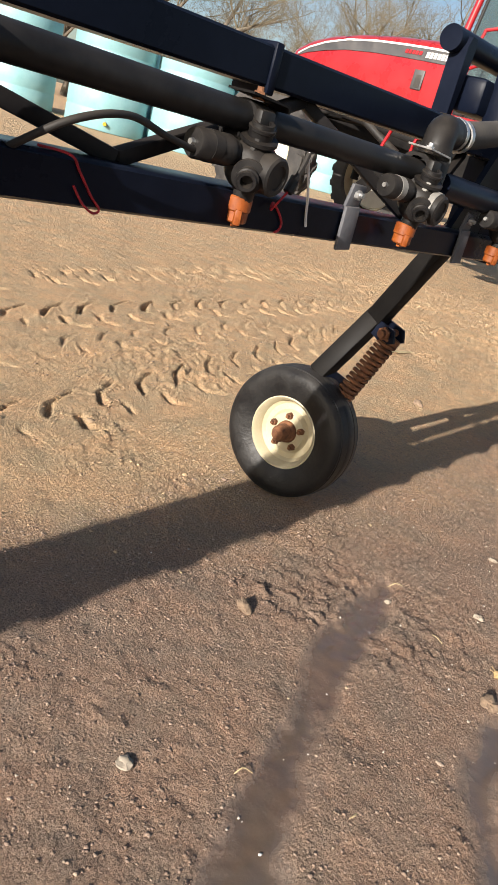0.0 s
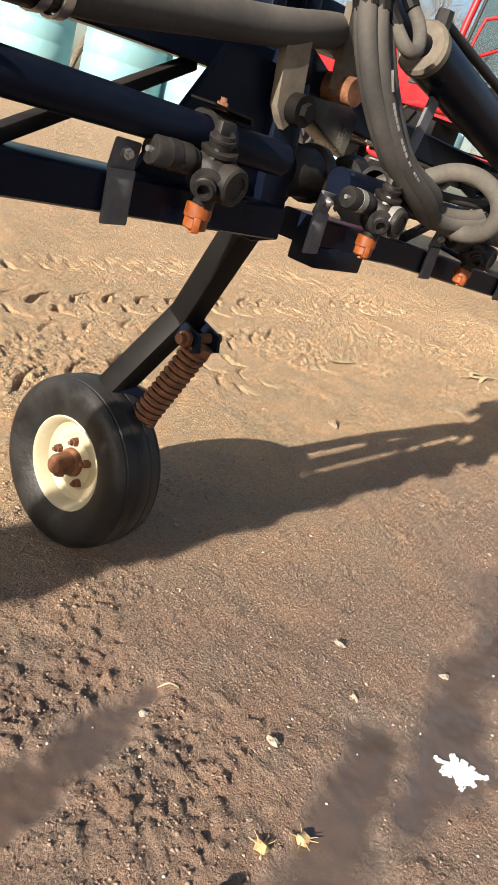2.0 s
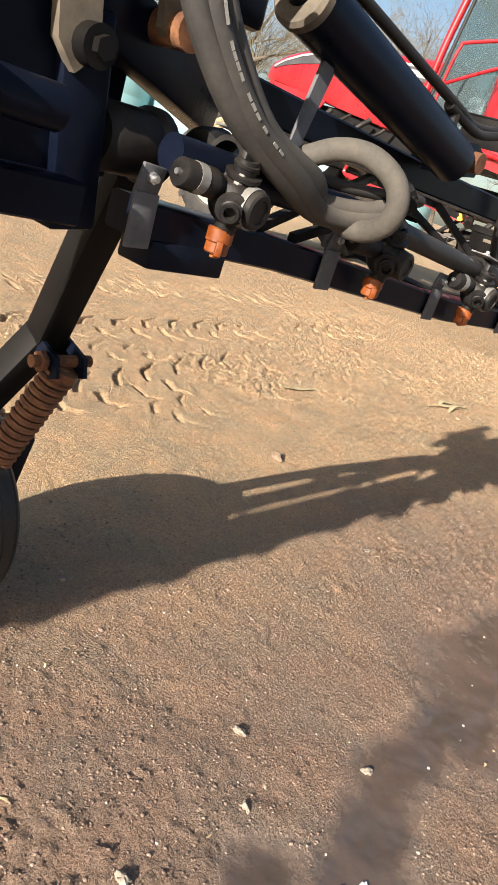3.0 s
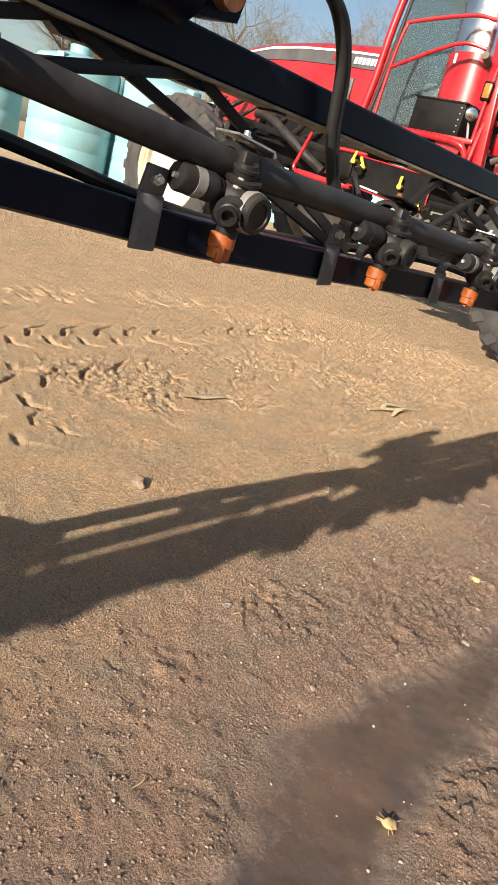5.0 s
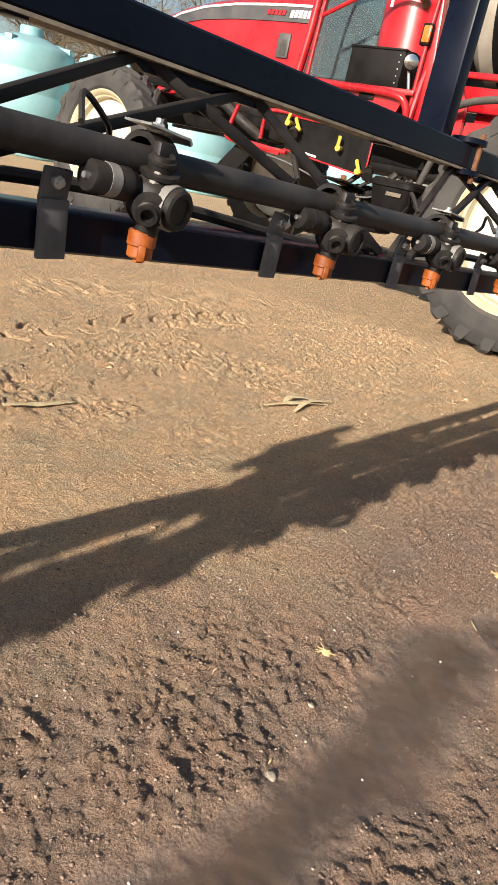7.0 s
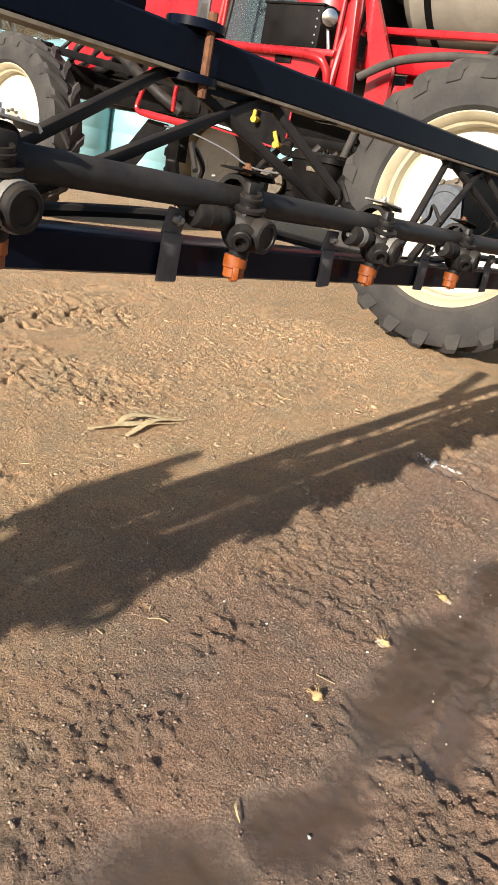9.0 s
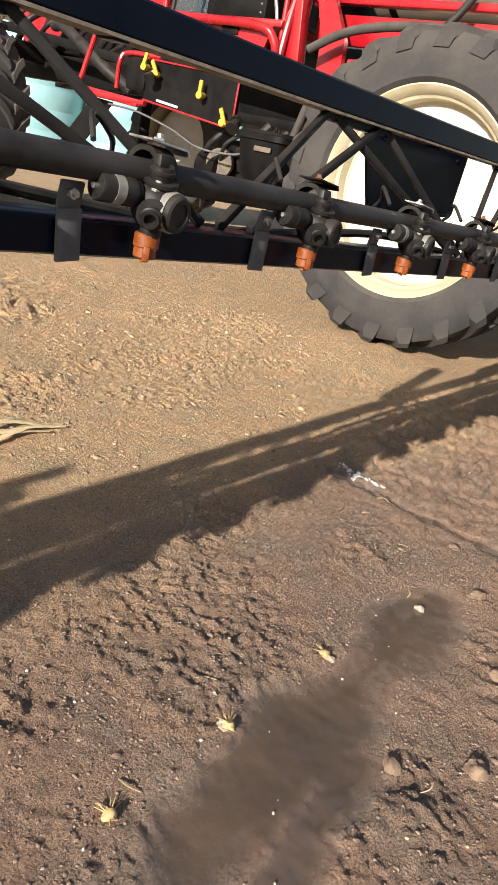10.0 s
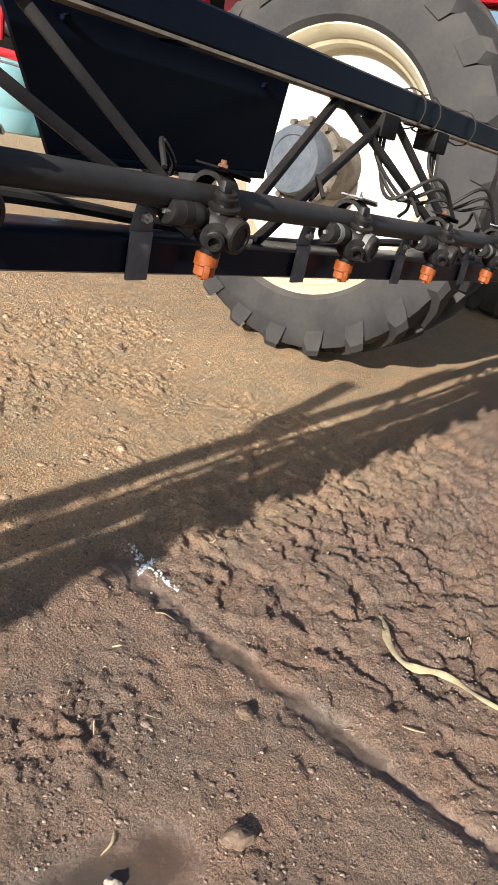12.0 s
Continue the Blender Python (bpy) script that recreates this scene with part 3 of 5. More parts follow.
for x in (6.13, 6.42):
    jb = part("junction_box", box(B(), (x, 0.225, chord_z(x) - 0.026), (0.075, 0.06, 0.05), bev=0.004), BLACKBOX, boom)
    for k in range(3):
        part("wire", hose(B(), [(x - 0.02 + 0.02 * k, 0.215, chord_z(x) - 0.045), (x - 0.03 + 0.012 * k, 0.19, chord_z(x) - 0.10 - 0.01 * k), (x + 0.02 - 0.04 * k, 0.12, chord_z(x) - 0.17),
                                (x + 0.06 - 0.03 * k, 0.05, chord_z(x) - 0.15 + 0.02 * k), (x + 0.10, 0.03, mark(x) + 0.12)], 0.0042, 8, 6), HOSEBLACK, jb)
for x in (6.27, 6.36, 6.6):
    part("cable_tie", lathe(B(), [(-0.003, 0.043), (-0.003, 0.046), (0.003, 0.046), (0.003, 0.043)], (x, 0.235, chord_z(x) + 0.028), (1, 0, 0.1), 12), HOSEBLACK, boom)
for x in np.arange(2.2, 6.4, 0.381):
    part("sensor_wire", hose(B(), [(x, 0.02, mark(x) + 0.115), (x + 0.03, 0.06, mark(x) + 0.145), (x + 0.09, 0.09, mark(x) + 0.12), (x + 0.12, 0.12, mark(x) + 0.10)], 0.0038, 6, 5), HOSEBLACK, boom)


# ---- nozzles along the pipe ----
def make_nozzle(pale):
    """A turret nozzle body hung under the pipe; its own origin is the middle of the orange cap."""
    nz = thing("nozzle_body", (0, 0, 0), "black plastic turret nozzle body with an orange spray cap", "spray nozzle", "nozzles along the boom")
    p = dict(parent=nz, local=True)
    c = 0.054
    o = Vector((0, -0.006, c))
    bm = B()
    lathe(bm, [(-0.036, 0.0), (-0.036, 0.016), (-0.030, 0.025), (-0.014, 0.034), (0.004, 0.0365), (0.020, 0.033), (0.030, 0.024), (0.033, 0.0)], o, (0.94, 0.30, 0.0), 20)
    rod(bm, o + Vector((0, 0, -0.02)), (0, -0.002, 0.006), 0.017, 0.0155, 14)
    for way, r, ln in (((-0.2, -0.25, 0.95), 0.021, 0.036), ((-0.75, -0.62, -0.28), 0.018, 0.037)):
        w = Vector(way).normalized()
        rod(bm, o, o + w * ln, r * 1.08, r, 14)
    part("turret", bm, PLASTIC, **p)
    for way, k in (((-0.2, -0.25, 0.95), 1.0), ((-0.75, -0.62, -0.28), 0.85), ((0.45, 0.8, 0.3), 0.8)):
        w = Vector(way).normalized()
        bm = B()
        lathe(bm, [(0.030, 0.020 * k), (0.035, 0.026 * k), (0.040, 0.026 * k), (0.041, 0.017 * k), (0.049, 0.017 * k), (0.050, 0.0185 * k), (0.054, 0.0185 * k), (0.055, 0.016 * k), (0.060, 0.015 * k),
                   (0.060, 0.010 * k), (0.046, 0.009 * k), (0.046, 0)], o, w, 18)
        part("outlet", bm, PLASTIC, **p)
    face = (0.10, -1.0, -0.10)
    bm = B()
    lathe(bm, [(0.016, 0.026), (0.026, 0.0275), (0.044, 0.026), (0.047, 0.023), (0.047, 0.017), (0.044, 0.016), (0.044, 0)], o, face, 24)
    part("end_cap", bm, PLASTIC, **p)
    if pale:
        bm = B()
        lathe(bm, [(0.024, 0.026), (0.024, 0.0295), (0.036, 0.029), (0.036, 0.026)], o, face, 24)
        part("ring", bm, GREYRING, label="pale grey locking ring", **p)
    # clamp round the pipe
    bm = B()
    lathe(bm, [(-0.016, 0.024), (-0.016, 0.031), (0.016, 0.031), (0.016, 0.024)], (0, 0.012, 0.092), (1, 0, 0), 20)
    rod(bm, (0, 0.004, c + 0.02), (0, 0.010, 0.078), 0.017, 0.02, 14)
    box(bm, (-0.004, -0.012, 0.098), (0.026, 0.014, 0.036), bev=0.004)
    part("pipe_clamp", bm, PLASTIC, **p)
    bm = B()
    plate(bm, [(-0.034, -0.016, 0.128), (0.030, -0.016, 0.124), (0.034, -0.016, 0.118), (0.036, -0.016, 0.121), (0.031, -0.016, 0.1265), (-0.034, -0.016, 0.1305)], 0.040)
    part("clip_plate", bm, STEEL if pale else BLACKBOX, label="bent top clip plate", **p)
    bm = B()
    rod(bm, (0, 0.006, 0.124), (0, 0.006, 0.133), 0.008, 0.007, 6)
    rod(bm, (0, 0.006, 0.133), (0, 0.006, 0.138), 0.0045, 0.004, 10)
    part("bolt", bm, STEEL if pale else RUST, **p)
    bm = B()
    hose(bm, [(-0.022, -0.016, 0.066), (-0.020, -0.022, 0.080), (-0.012, -0.020, 0.094), (0.0, -0.016, 0.100)], 0.0075, 8, 5)
    part("latch", bm, GREYRING if pale else PLASTIC, label="pale grey claw latch" if pale else "", **p)
    # shut-off valve
    bm = B()
    lathe(bm, [(0.02, 0.012), (0.036, 0.012), (0.037, 0.017), (0.046, 0.017), (0.047, 0.020), (0.058, 0.020), (0.060, 0.0195), (0.104, 0.0195), (0.107, 0.0175), (0.107, 0.0)],
          (0, -0.002, c + 0.012), (-1, 0.05, 0.02), 20)
    part("shut_off_valve", bm, PLASTIC, **p)
    bm = B()
    lathe(bm, [(0.068, 0.0196), (0.068, 0.0202), (0.084, 0.0202), (0.084, 0.0196)], (0, -0.002, c + 0.012), (-1, 0.05, 0.02), 20)
    part("sticker", bm, GREYRING if pale else PLASTIC, label="small pale sticker" if pale else "", **p)
    bm = B()
    lathe(bm, [(0.107, 0.0), (0.107, 0.005), (0.112, 0.004), (0.112, 0)], (0, -0.002, c + 0.012), (-1, 0.05, 0.02), 8)
    part("screw", bm, STEEL, **p)
    # spray cap
    bm = B()
    lathe(bm, [(0.022, 0.0), (0.022, 0.0165), (0.020, 0.0185), (0.004, 0.0185), (0.002, 0.0165), (-0.010, 0.0165), (-0.012, 0.0145), (-0.012, 0)], (0, 0, 0), (0, 0, 1), 20)
    for a in (0.9, 0.9 + math.pi):
        box(bm, (0.0165 * math.cos(a), 0.0165 * math.sin(a), -0.004), (0.009, 0.010, 0.020), Euler((0, 0, a)).to_matrix(), 0.002)
    cap = part("spray_cap", bm, ORANGE, label="orange plastic spray cap", **p)
    bm = B()
    box(bm, (0, 0, -0.0145), (0.014, 0.007, 0.007), bev=0.0015)
    tip = part("spray_tip", bm, ORANGE, parent=cap, local=True)
    for ob in nz.children:
        if ob.name.split(".")[0] in ("turret", "outlet", "end_cap", "ring", "shut_off_valve", "sticker", "screw", "latch"):
            ob.data.transform(Matrix.Translation(o) @ Matrix.Scale(0.87, 4) @ Matrix.Translation(-o))
    for ob in (cap, tip):
        ob.data.transform(Matrix.Translation((0, 0, -0.001)) @ Matrix.Diagonal((0.90, 0.90, 0.92, 1)))
    return nz


SPACING = 0.381
models = [make_nozzle(False), make_nozzle(True)]
places = [i for i in range(-13, 23)]
made_from = {0: False, 1: False}
for i in places:
    x = SPACING * i
    kind = 1 if i % 2 == 1 else 0
    turn = pose(x + (0.014 if i == 0 else 0), 0.030 if i <= 0 else 0, mark(x) + (0.003 if i == 0 else 0.011 if i == 1 else 0), random.uniform(-2, 2), random.uniform(-1.5, 1.5) + (1.3 if x > 1.5 else 0), random.uniform(-4, 4))
    if not made_from[kind]:
        models[kind].matrix_basis = turn
        made_from[kind] = True
    else:
        copy_thing(models[kind], turn)

# bent straps that carry the valves on the bar
strap = thing("valve_strap", (0, 0, 0), "grey bent strap hooked over the black boom bar", "bracket", "straps on the boom bar")
bm = B()
box(bm, (0, 0.024, 0.004), (0.036, 0.006, 0.062), bev=0.002)
box(bm, (0.002, 0.026, 0.048), (0.034, 0.006, 0.036), Euler((0.15, 0.08, 0.0)).to_matrix(), 0.002)
part("plate", bm, STRAP, strap, local=True)
bm = B()
rod(bm, (0.0, 0.016, 0.052), (0.0, 0.03, 0.052), 0.007, 0.007, 6)
rod(bm, (0.0, 0.011, 0.052), (0.0, 0.018, 0.052), 0.004, 0.004, 8)
part("bolt", bm, STEEL, strap, local=True)
first = True
for i in places:
    if i in (0, -1):
        continue
    x = SPACING * i - (0.125 if i == 1 else 0.105)
    m = pose(x, 0.0, mark(x) + 0.001, 0, random.uniform(-4, 4), random.uniform(-3, 3))
    if first:
        strap.matrix_basis = m
        first = False
    else:
        copy_thing(strap, m)

# ---- gauge wheel under the fold ----
WC = Vector((1.155, 0.562, 0.203))
AX = Vector((-1.0, -0.08, 0.03)).normalized()
gw = thing("gauge_wheel", (WC.x, WC.y, 0), "small worn gauge wheel with cream rim on a sprung arm", "gauge wheel")
bm = B()
lathe(bm, [(0.050, 0.105), (0.058, 0.118), (0.068, 0.145), (0.072, 0.168), (0.070, 0.186), (0.064, 0.198), (0.055, 0.2045), (0.050, 0.2035), (0.0475, 0.2065), (0.022, 0.2105), (0.0195, 0.2085),
           (0.0165, 0.2105), (-0.0165, 0.2105), (-0.0195, 0.2085), (-0.022, 0.2105), (-0.0475, 0.2065), (-0.050, 0.2035), (-0.055, 0.2045), (-0.064, 0.198), (-0.070, 0.184), (-0.072, 0.165), (-0.066, 0.145), (-0.050, 0.105)], WC, AX, 56)
tyre = part("tyre", bm, RUBBER, gw, "worn black tyre wet with spray")
bm = B()
lathe(bm, [(-0.05, 0.108), (0.045, 0.110), (0.056, 0.116), (0.058, 0.112), (0.050, 0.104), (0.022, 0.098), (0.014, 0.088), (0.016, 0.070), (0.030, 0.060), (0.032, 0.0)], WC, AX, 44)
rim = part("rim", bm, CREAM, gw, "cream painted rim with rust stains")
fm = frame_of((0, 0, 0), AX)
for k in range(5):
    a = 2 * math.pi * k / 5 + 0.4
    o = WC + fm @ Vector((0.052 * math.cos(a), 0.052 * math.sin(a), 0.0))
    bm = B()
    rod(bm, o + AX * 0.028, o + AX * 0.043, 0.012, 0.010, 6)
    rod(bm, o + AX * 0.040, o + AX * 0.052, 0.006, 0.005, 8)
    part("wheel_nut", bm, RUST, rim)
bm = B()
lathe(bm, [(0.028, 0.036), (0.040, 0.034), (0.046, 0.028), (0.078, 0.026), (0.088, 0.020), (0.090, 0.0)], WC, AX, 24)
part("hub", bm, RUST, gw, "rusty hub with grease cap")
K0, K1, K2 = Vector((1.20, 0.27, 0.95)), Vector((1.262, 0.462, 0.605)), Vector((1.175, 0.545, 0.40))
bm = B()
beam(bm, K0, K1, 0.058, 0.062, 0.008, (1, 0, 0))
beam(bm, K1 + Vector((0.004, -0.006, 0.02)), K2, 0.058, 0.062, 0.008, (1, 0, 0))
part("arm", bm, BLACKBOX, gw, "black bent arm")
S0, S1 = Vector((1.262, 0.395, 0.565)), Vector((1.205, 0.462, 0.345))
sd = S1 - S0
for dx in (-0.03, 0.03):
    bm = plate(B(), [(1.262 + dx, 0.45, 0.62), (1.262 + dx, 0.375, 0.60), (1.262 + dx, 0.365, 0.565), (1.262 + dx, 0.40, 0.55), (1.262 + dx, 0.46, 0.575)], 0.008, "x")
    part("spring_bracket", bm, BOOM, gw)
bm = B()
rod(bm, (1.20, 0.40, 0.585), (1.325, 0.40, 0.585), 0.012, 0.012, 8)
rod(bm, (1.215, 0.40, 0.585), (1.225, 0.40, 0.585), 0.02, 0.02, 6)
part("bolt", bm, RUST, gw)
bm = B()
sf = frame_of(S0, S1)
turns = 15
hose(bm, [S0 + sd * (k / (turns * 12)) + sf @ Vector((0.027 * math.cos(k * math.pi / 6), 0.027 * math.sin(k * math.pi / 6), 0))
          for k in range(turns * 12 + 1)], 0.0065, 6, smooth=False)
part("spring", bm, RUST, gw, "rusty coil spring")
bm = B()
rod(bm, S0 - sd * 0.06, S1 + sd * 0.06, 0.013, 0.013, 10)
rod(bm, S0 - sd * 0.05, S0 + sd * 0.03, 0.031, 0.031, 16)
part("spring_rod", bm, RUST, gw)
bm = B()
beam(bm, K2 + Vector((0.0, -0.01, 0.02)), (1.31, 0.52, 0.36), 0.05, 0.04, 0.006)
beam(bm, (1.30, 0.52, 0.38), (1.30, 0.565, 0.20), 0.04, 0.05, 0.006, (0, 1, 0))
rod(bm, (1.31, 0.57, 0.203), WC, 0.02, 0.02, 12)
part("fork", bm, BOOM, gw)

# ---- the fold joint of the boom ----
fold = thing("fold_joint", (1.0, 0.1, 0.9), "black hinged fold joint of the boom with dusty plates", "boom hinge")
part("hinge_post", beam(B(), (0.985, 0.10, 0.88), (0.955, 0.10, 1.10), 0.06, 0.06, 0.006, (0, 1, 0)), BOOM, fold)
part("side_plate", plate(B(), [(0.70, 0.085, 0.90), (0.95, 0.085, 0.89), (0.96, 0.085, 1.11), (0.83, 0.085, 1.11), (0.77, 0.085, 1.01)], 0.012), BOOM, fold)
part("hinge_plate", plate(B(), [(0.90, 0.06, 1.14), (0.945, 0.06, 1.16), (0.965, 0.06, 1.06), (0.94, 0.06, 1.035), (0.915, 0.06, 1.06)], 0.014), TAN, fold, "dusty tan hinge plate")
part("hinge_plate", plate(B(), [(1.03, 0.08, 1.22), (1.06, 0.08, 1.22), (1.095, 0.08, 1.11), (1.07, 0.08, 1.095), (1.05, 0.08, 1.11)], 0.012), TAN, fold, "dusty tan hinge plate")
bm = B()
rod(bm, (0.95, 0.04, 1.065), (0.95, 0.14, 1.065), 0.021, 0.021, 18)
rod(bm, (0.95, 0.03, 1.065), (0.95, 0.045, 1.065), 0.012, 0.012, 6)
part("hinge_pin", bm, BLACKBOX, fold)
bm = B()
rod(bm, (1.075, 0.06, 1.115), (1.075, 0.13, 1.115), 0.02, 0.02, 18)
part("hinge_pin", bm, RUST, fold)
for x0, x1, y, w in ((1.00, 0.99, 0.20, 0.030), (1.10, 1.10, 0.23, 0.036)):
    part("upright", beam(B(), (x0, y, 0.93), (x1, y, 1.26), w, 0.045, 0.005, (0, 1, 0)), BOOM, fold)
part("box_arm", beam(B(), (0.93, 0.25, 1.20), (1.36, 0.27, 1.22), 0.07, 0.075, 0.012), BOOM, fold)
part("cross_tube", hose(B(), [(0.86, 0.295, 1.29), (1.36, 0.295, 1.31)], 0.026, 18, smooth=False), BOOM, fold)
part("end_plate", plate(B(), [(0.885, 0.26, 1.15), (0.905, 0.26, 1.15), (0.918, 0.26, 1.28), (0.913, 0.26, 1.302), (0.89, 0.26, 1.302), (0.882, 0.26, 1.28)], 0.04), BOOM, fold)
part("lower_box", box(B(), (1.13, 0.056, 0.876), (0.13, 0.06, 0.035), bev=0.004), BOOM, fold)
part("link_arm", beam(B(), (0.95, 0.10, 1.12), (1.26, 0.20, 1.06), 0.04, 0.075, 0.005), BOOM, fold)
part("tab", plate(B(), [(1.36, 0.12, 1.05), (1.385, 0.12, 1.05), (1.41, 0.12, 1.16), (1.40, 0.12, 1.175), (1.38, 0.12, 1.17)], 0.006), STRAP, fold)

ram = thing("hydraulic_cylinder", (1.6, 0.12, 1.2), "black hydraulic fold cylinder with dusty gland", "hydraulic cylinder")
R0, R1 = Vector((1.295, 0.12, 1.228)), Vector((1.90, 0.15, 1.135))
rd = (R1 - R0).normalized()
part("barrel", rod(B(), R0, R1, 0.044, 0.044, 32), BOOM, ram)
bm = B()
lathe(bm, [(-0.006, 0.02), (-0.006, 0.040), (0.0, 0.0455), (0.014, 0.0455), (0.014, 0.04)], R0, rd, 32)
part("gland", bm, TAN, ram, "dusty tan gland ring")
part("piston_rod", rod(B(), R0 - rd * 0.42, R0, 0.019, 0.019, 20), BOOM, ram)
bm = B()
plate(bm, [(1.86, 0.13, 1.10), (1.98, 0.13, 1.12), (1.99, 0.13, 1.165), (1.94, 0.13, 1.18), (1.87, 0.13, 1.17)], 0.06)
part("clevis", bm, BOOM, ram)
bm = B()
rod(bm, (1.945, 0.11, 1.145), (1.945, 0.21, 1.145), 0.021, 0.021, 16)
part("clevis_pin", bm, RUST, ram, "rusty clevis pin")
for at in (0.06, 0.88):
    o = R0.lerp(R1, at) + Vector((0, 0, 0.045))
    part("port", rod(B(), o - Vector((0, 0, 0.01)), o + Vector((0.0, 0, 0.028)), 0.016, 0.014, 10), HOSEBLACK, ram)


def solo_hose(pts, r, material, label, steps=8, seg=12):
    h = thing("hose", pts[0], label, "hose", "hoses on the boom")
    part("tube", hose(B(), pts, r, seg, steps), material, h)
    for a, b in ((pts[0], pts[1]), (pts[-1], pts[-2])):
        a, d = Vector(a), (Vector(b) - Vector(a)).normalized()
        part("ferrule", rod(B(), a - d * r * 0.5, a + d * r * 2.2, r * 1.12, r * 1.12, 10), BLACKBOX, h)
    return h


for k, dx in enumerate((0.0, 0.012)):
    solo_hose([R0.lerp(R1, 0.06 if k else 0.88) + Vector((0, 0.005, 0.06)), (1.80 + dx, 0.14, 1.215 + dx * 0.5), (1.96, 0.15 + dx, 1.20 + dx), (2.10, 0.15 + dx, 1.225 + dx * 0.3),
               (2.20 + dx, 0.16, 1.215), (2.27 + dx, 0.17, 1.15), (2.31 + dx, 0.18, 1.04), (2.36 + dx, 0.17, 0.95), (2.42 + dx, 0.13, 0.90)], 0.0095, HOSEBLACK,
              "black hydraulic hose arching over the boom chord")

# large liquid hose from the elbow
feed = thing("feed_hose", (0.5, 0.05, 1.0), "dusty grey large liquid hose with a black elbow and steel clamps", "hose", "hoses on the boom")
part("hose_run", hose(B(), [(0.525, 0.05, 1.086), (0.62, 0.06, 1.098), (0.75, 0.07, 1.122), (0.9, 0.075, 1.15), (1.03, 0.10, 1.18), (1.12, 0.16, 1.19), (1.24, 0.20, 1.17)],
               0.0235, 20), HOSE, feed)
bm = B()
hose(bm, [(0.452, 0.03, 1.03), (0.455, 0.032, 1.06), (0.47, 0.038, 1.082), (0.50, 0.045, 1.085), (0.53, 0.05, 1.087)], 0.0255, 18)
rod(bm, (0.44, 0.025, 1.005), (0.455, 0.032, 1.05), 0.029, 0.029, 18)
part("elbow", bm, PLASTIC, feed, "black plastic elbow")
for x in (0.532, 0.555):
    bm = B()
    lathe(bm, [(-0.006, 0.0240), (-0.006, 0.0270), (0.006, 0.0270), (0.006, 0.0240)], (x, 0.051, 1.087), (1, 0.1, 0.13), 20)
    part("hose_clamp", bm, STEEL, feed)

# bundle of hoses round the fold
for k, (dx, dy, dz) in enumerate(((0.020, 0, 0), (0.038, -0.008, 0.004), (0.052, 0.006, 0.010), (0.032, 0.014, 0.006), (0.066, -0.002, 0.014))):
    solo_hose([(0.99 + dx, 0.05 + dy, 1.24), (0.99 + dx, 0.02 + dy, 1.17), (1.025 + dx, dy, 1.105), (1.09 + dx, -0.015 + dy, 1.045), (1.19 + dx, -0.02 + dy, 1.0 + dz),
               (1.30, -0.012 + dy, 0.975 + dz), (1.37, -0.05 + dy, 0.985 + dz), (1.40, -0.075 + dy * 0.5, 1.02 + dz)], 0.0145, HOSE, "dusty grey hydraulic hose in a drooping bundle")
solo_hose([(1.20, 0.09, 0.985), (1.25, 0.02, 1.025), (1.28, -0.025, 1.056), (1.30, -0.065, 1.061), (1.315, -0.102, 1.042), (1.325, -0.112, 1.012), (1.335, -0.093, 0.983), (1.35, -0.045, 0.968), (1.39, 0.03, 0.975), (1.50, 0.10, 0.985)],
          0.015, TANHOSE, "looped dusty tan hose resting on the boom", 8, 16)
solo_hose([(1.05, 0.03, 1.22), (1.07, 0.0, 1.185), (1.10, 0.0, 1.19), (1.13, 0.03, 1.225), (1.12, 0.06, 1.26)], 0.010, TANHOSE, "pale hose end curling at the hinge")
solo_hose([(1.30, 0.03, 1.015), (1.36, -0.03, 1.02), (1.40, -0.085, 1.03), (1.46, -0.06, 1.03), (1.52, 0.02, 1.02)], 0.008, HOSEBLACK, "thin black hose tied across the loop")
solo_hose([(-0.30, 0.04, 0.93), (-0.26, 0.0, 0.97), (-0.20, 0.0, 0.985), (-0.13, 0.02, 0.975), (-0.06, 0.03, 0.965)], 0.0036, HOSEBLACK, "thin black wire loop at the nozzle valve")

# fittings between the fold and the first inner nozzle
solo("line_filter", lathe(B(), [(0.0, 0.0), (0.0, 0.034), (0.015, 0.040), (0.08, 0.040), (0.085, 0.046), (0.10, 0.046), (0.10, 0.03), (0.13, 0.028), (0.13, 0)], (1.01, 0.11, 0.985), (1, 0.1, 0.03), 24),
     PLASTIC, "black plastic line filter behind the nozzle pipe", "line filter")
solo("line_filter", lathe(B(), [(0.0, 0.0), (0.0, 0.028), (0.012, 0.032), (0.06, 0.032), (0.065, 0.022), (0.11, 0.022), (0.11, 0)], (1.17, 0.10, 1.0), (0.9, 0.4, 0.1), 20),
     PLASTIC, "black plastic line fitting behind the nozzle pipe", "line filter")

# white printing along the hose
for k in range(16):
    t = 0.12 + 0.72 * k / 16
    q = smooth_path([(1.028, 0.012 - 0.0225, 1.17), (1.063, -0.0225, 1.105), (1.128, -0.0375, 1.045), (1.228, -0.0425, 1.004)], 16)
    a = q[int(t * (len(q) - 2))]
    d = (q[int(t * (len(q) - 2)) + 1] - a).normalized()
    if k % 5 != 3:
        solo("hose_print", beam(B(), a + Vector((-0.001, -0.0005, 0)), a + d * 0.009 + Vector((-0.001, -0.0005, 0)), 0.0012, 0.0034, 0.0), GREYRING, "worn white printing on a black hose", "printing", "printing on the hose")

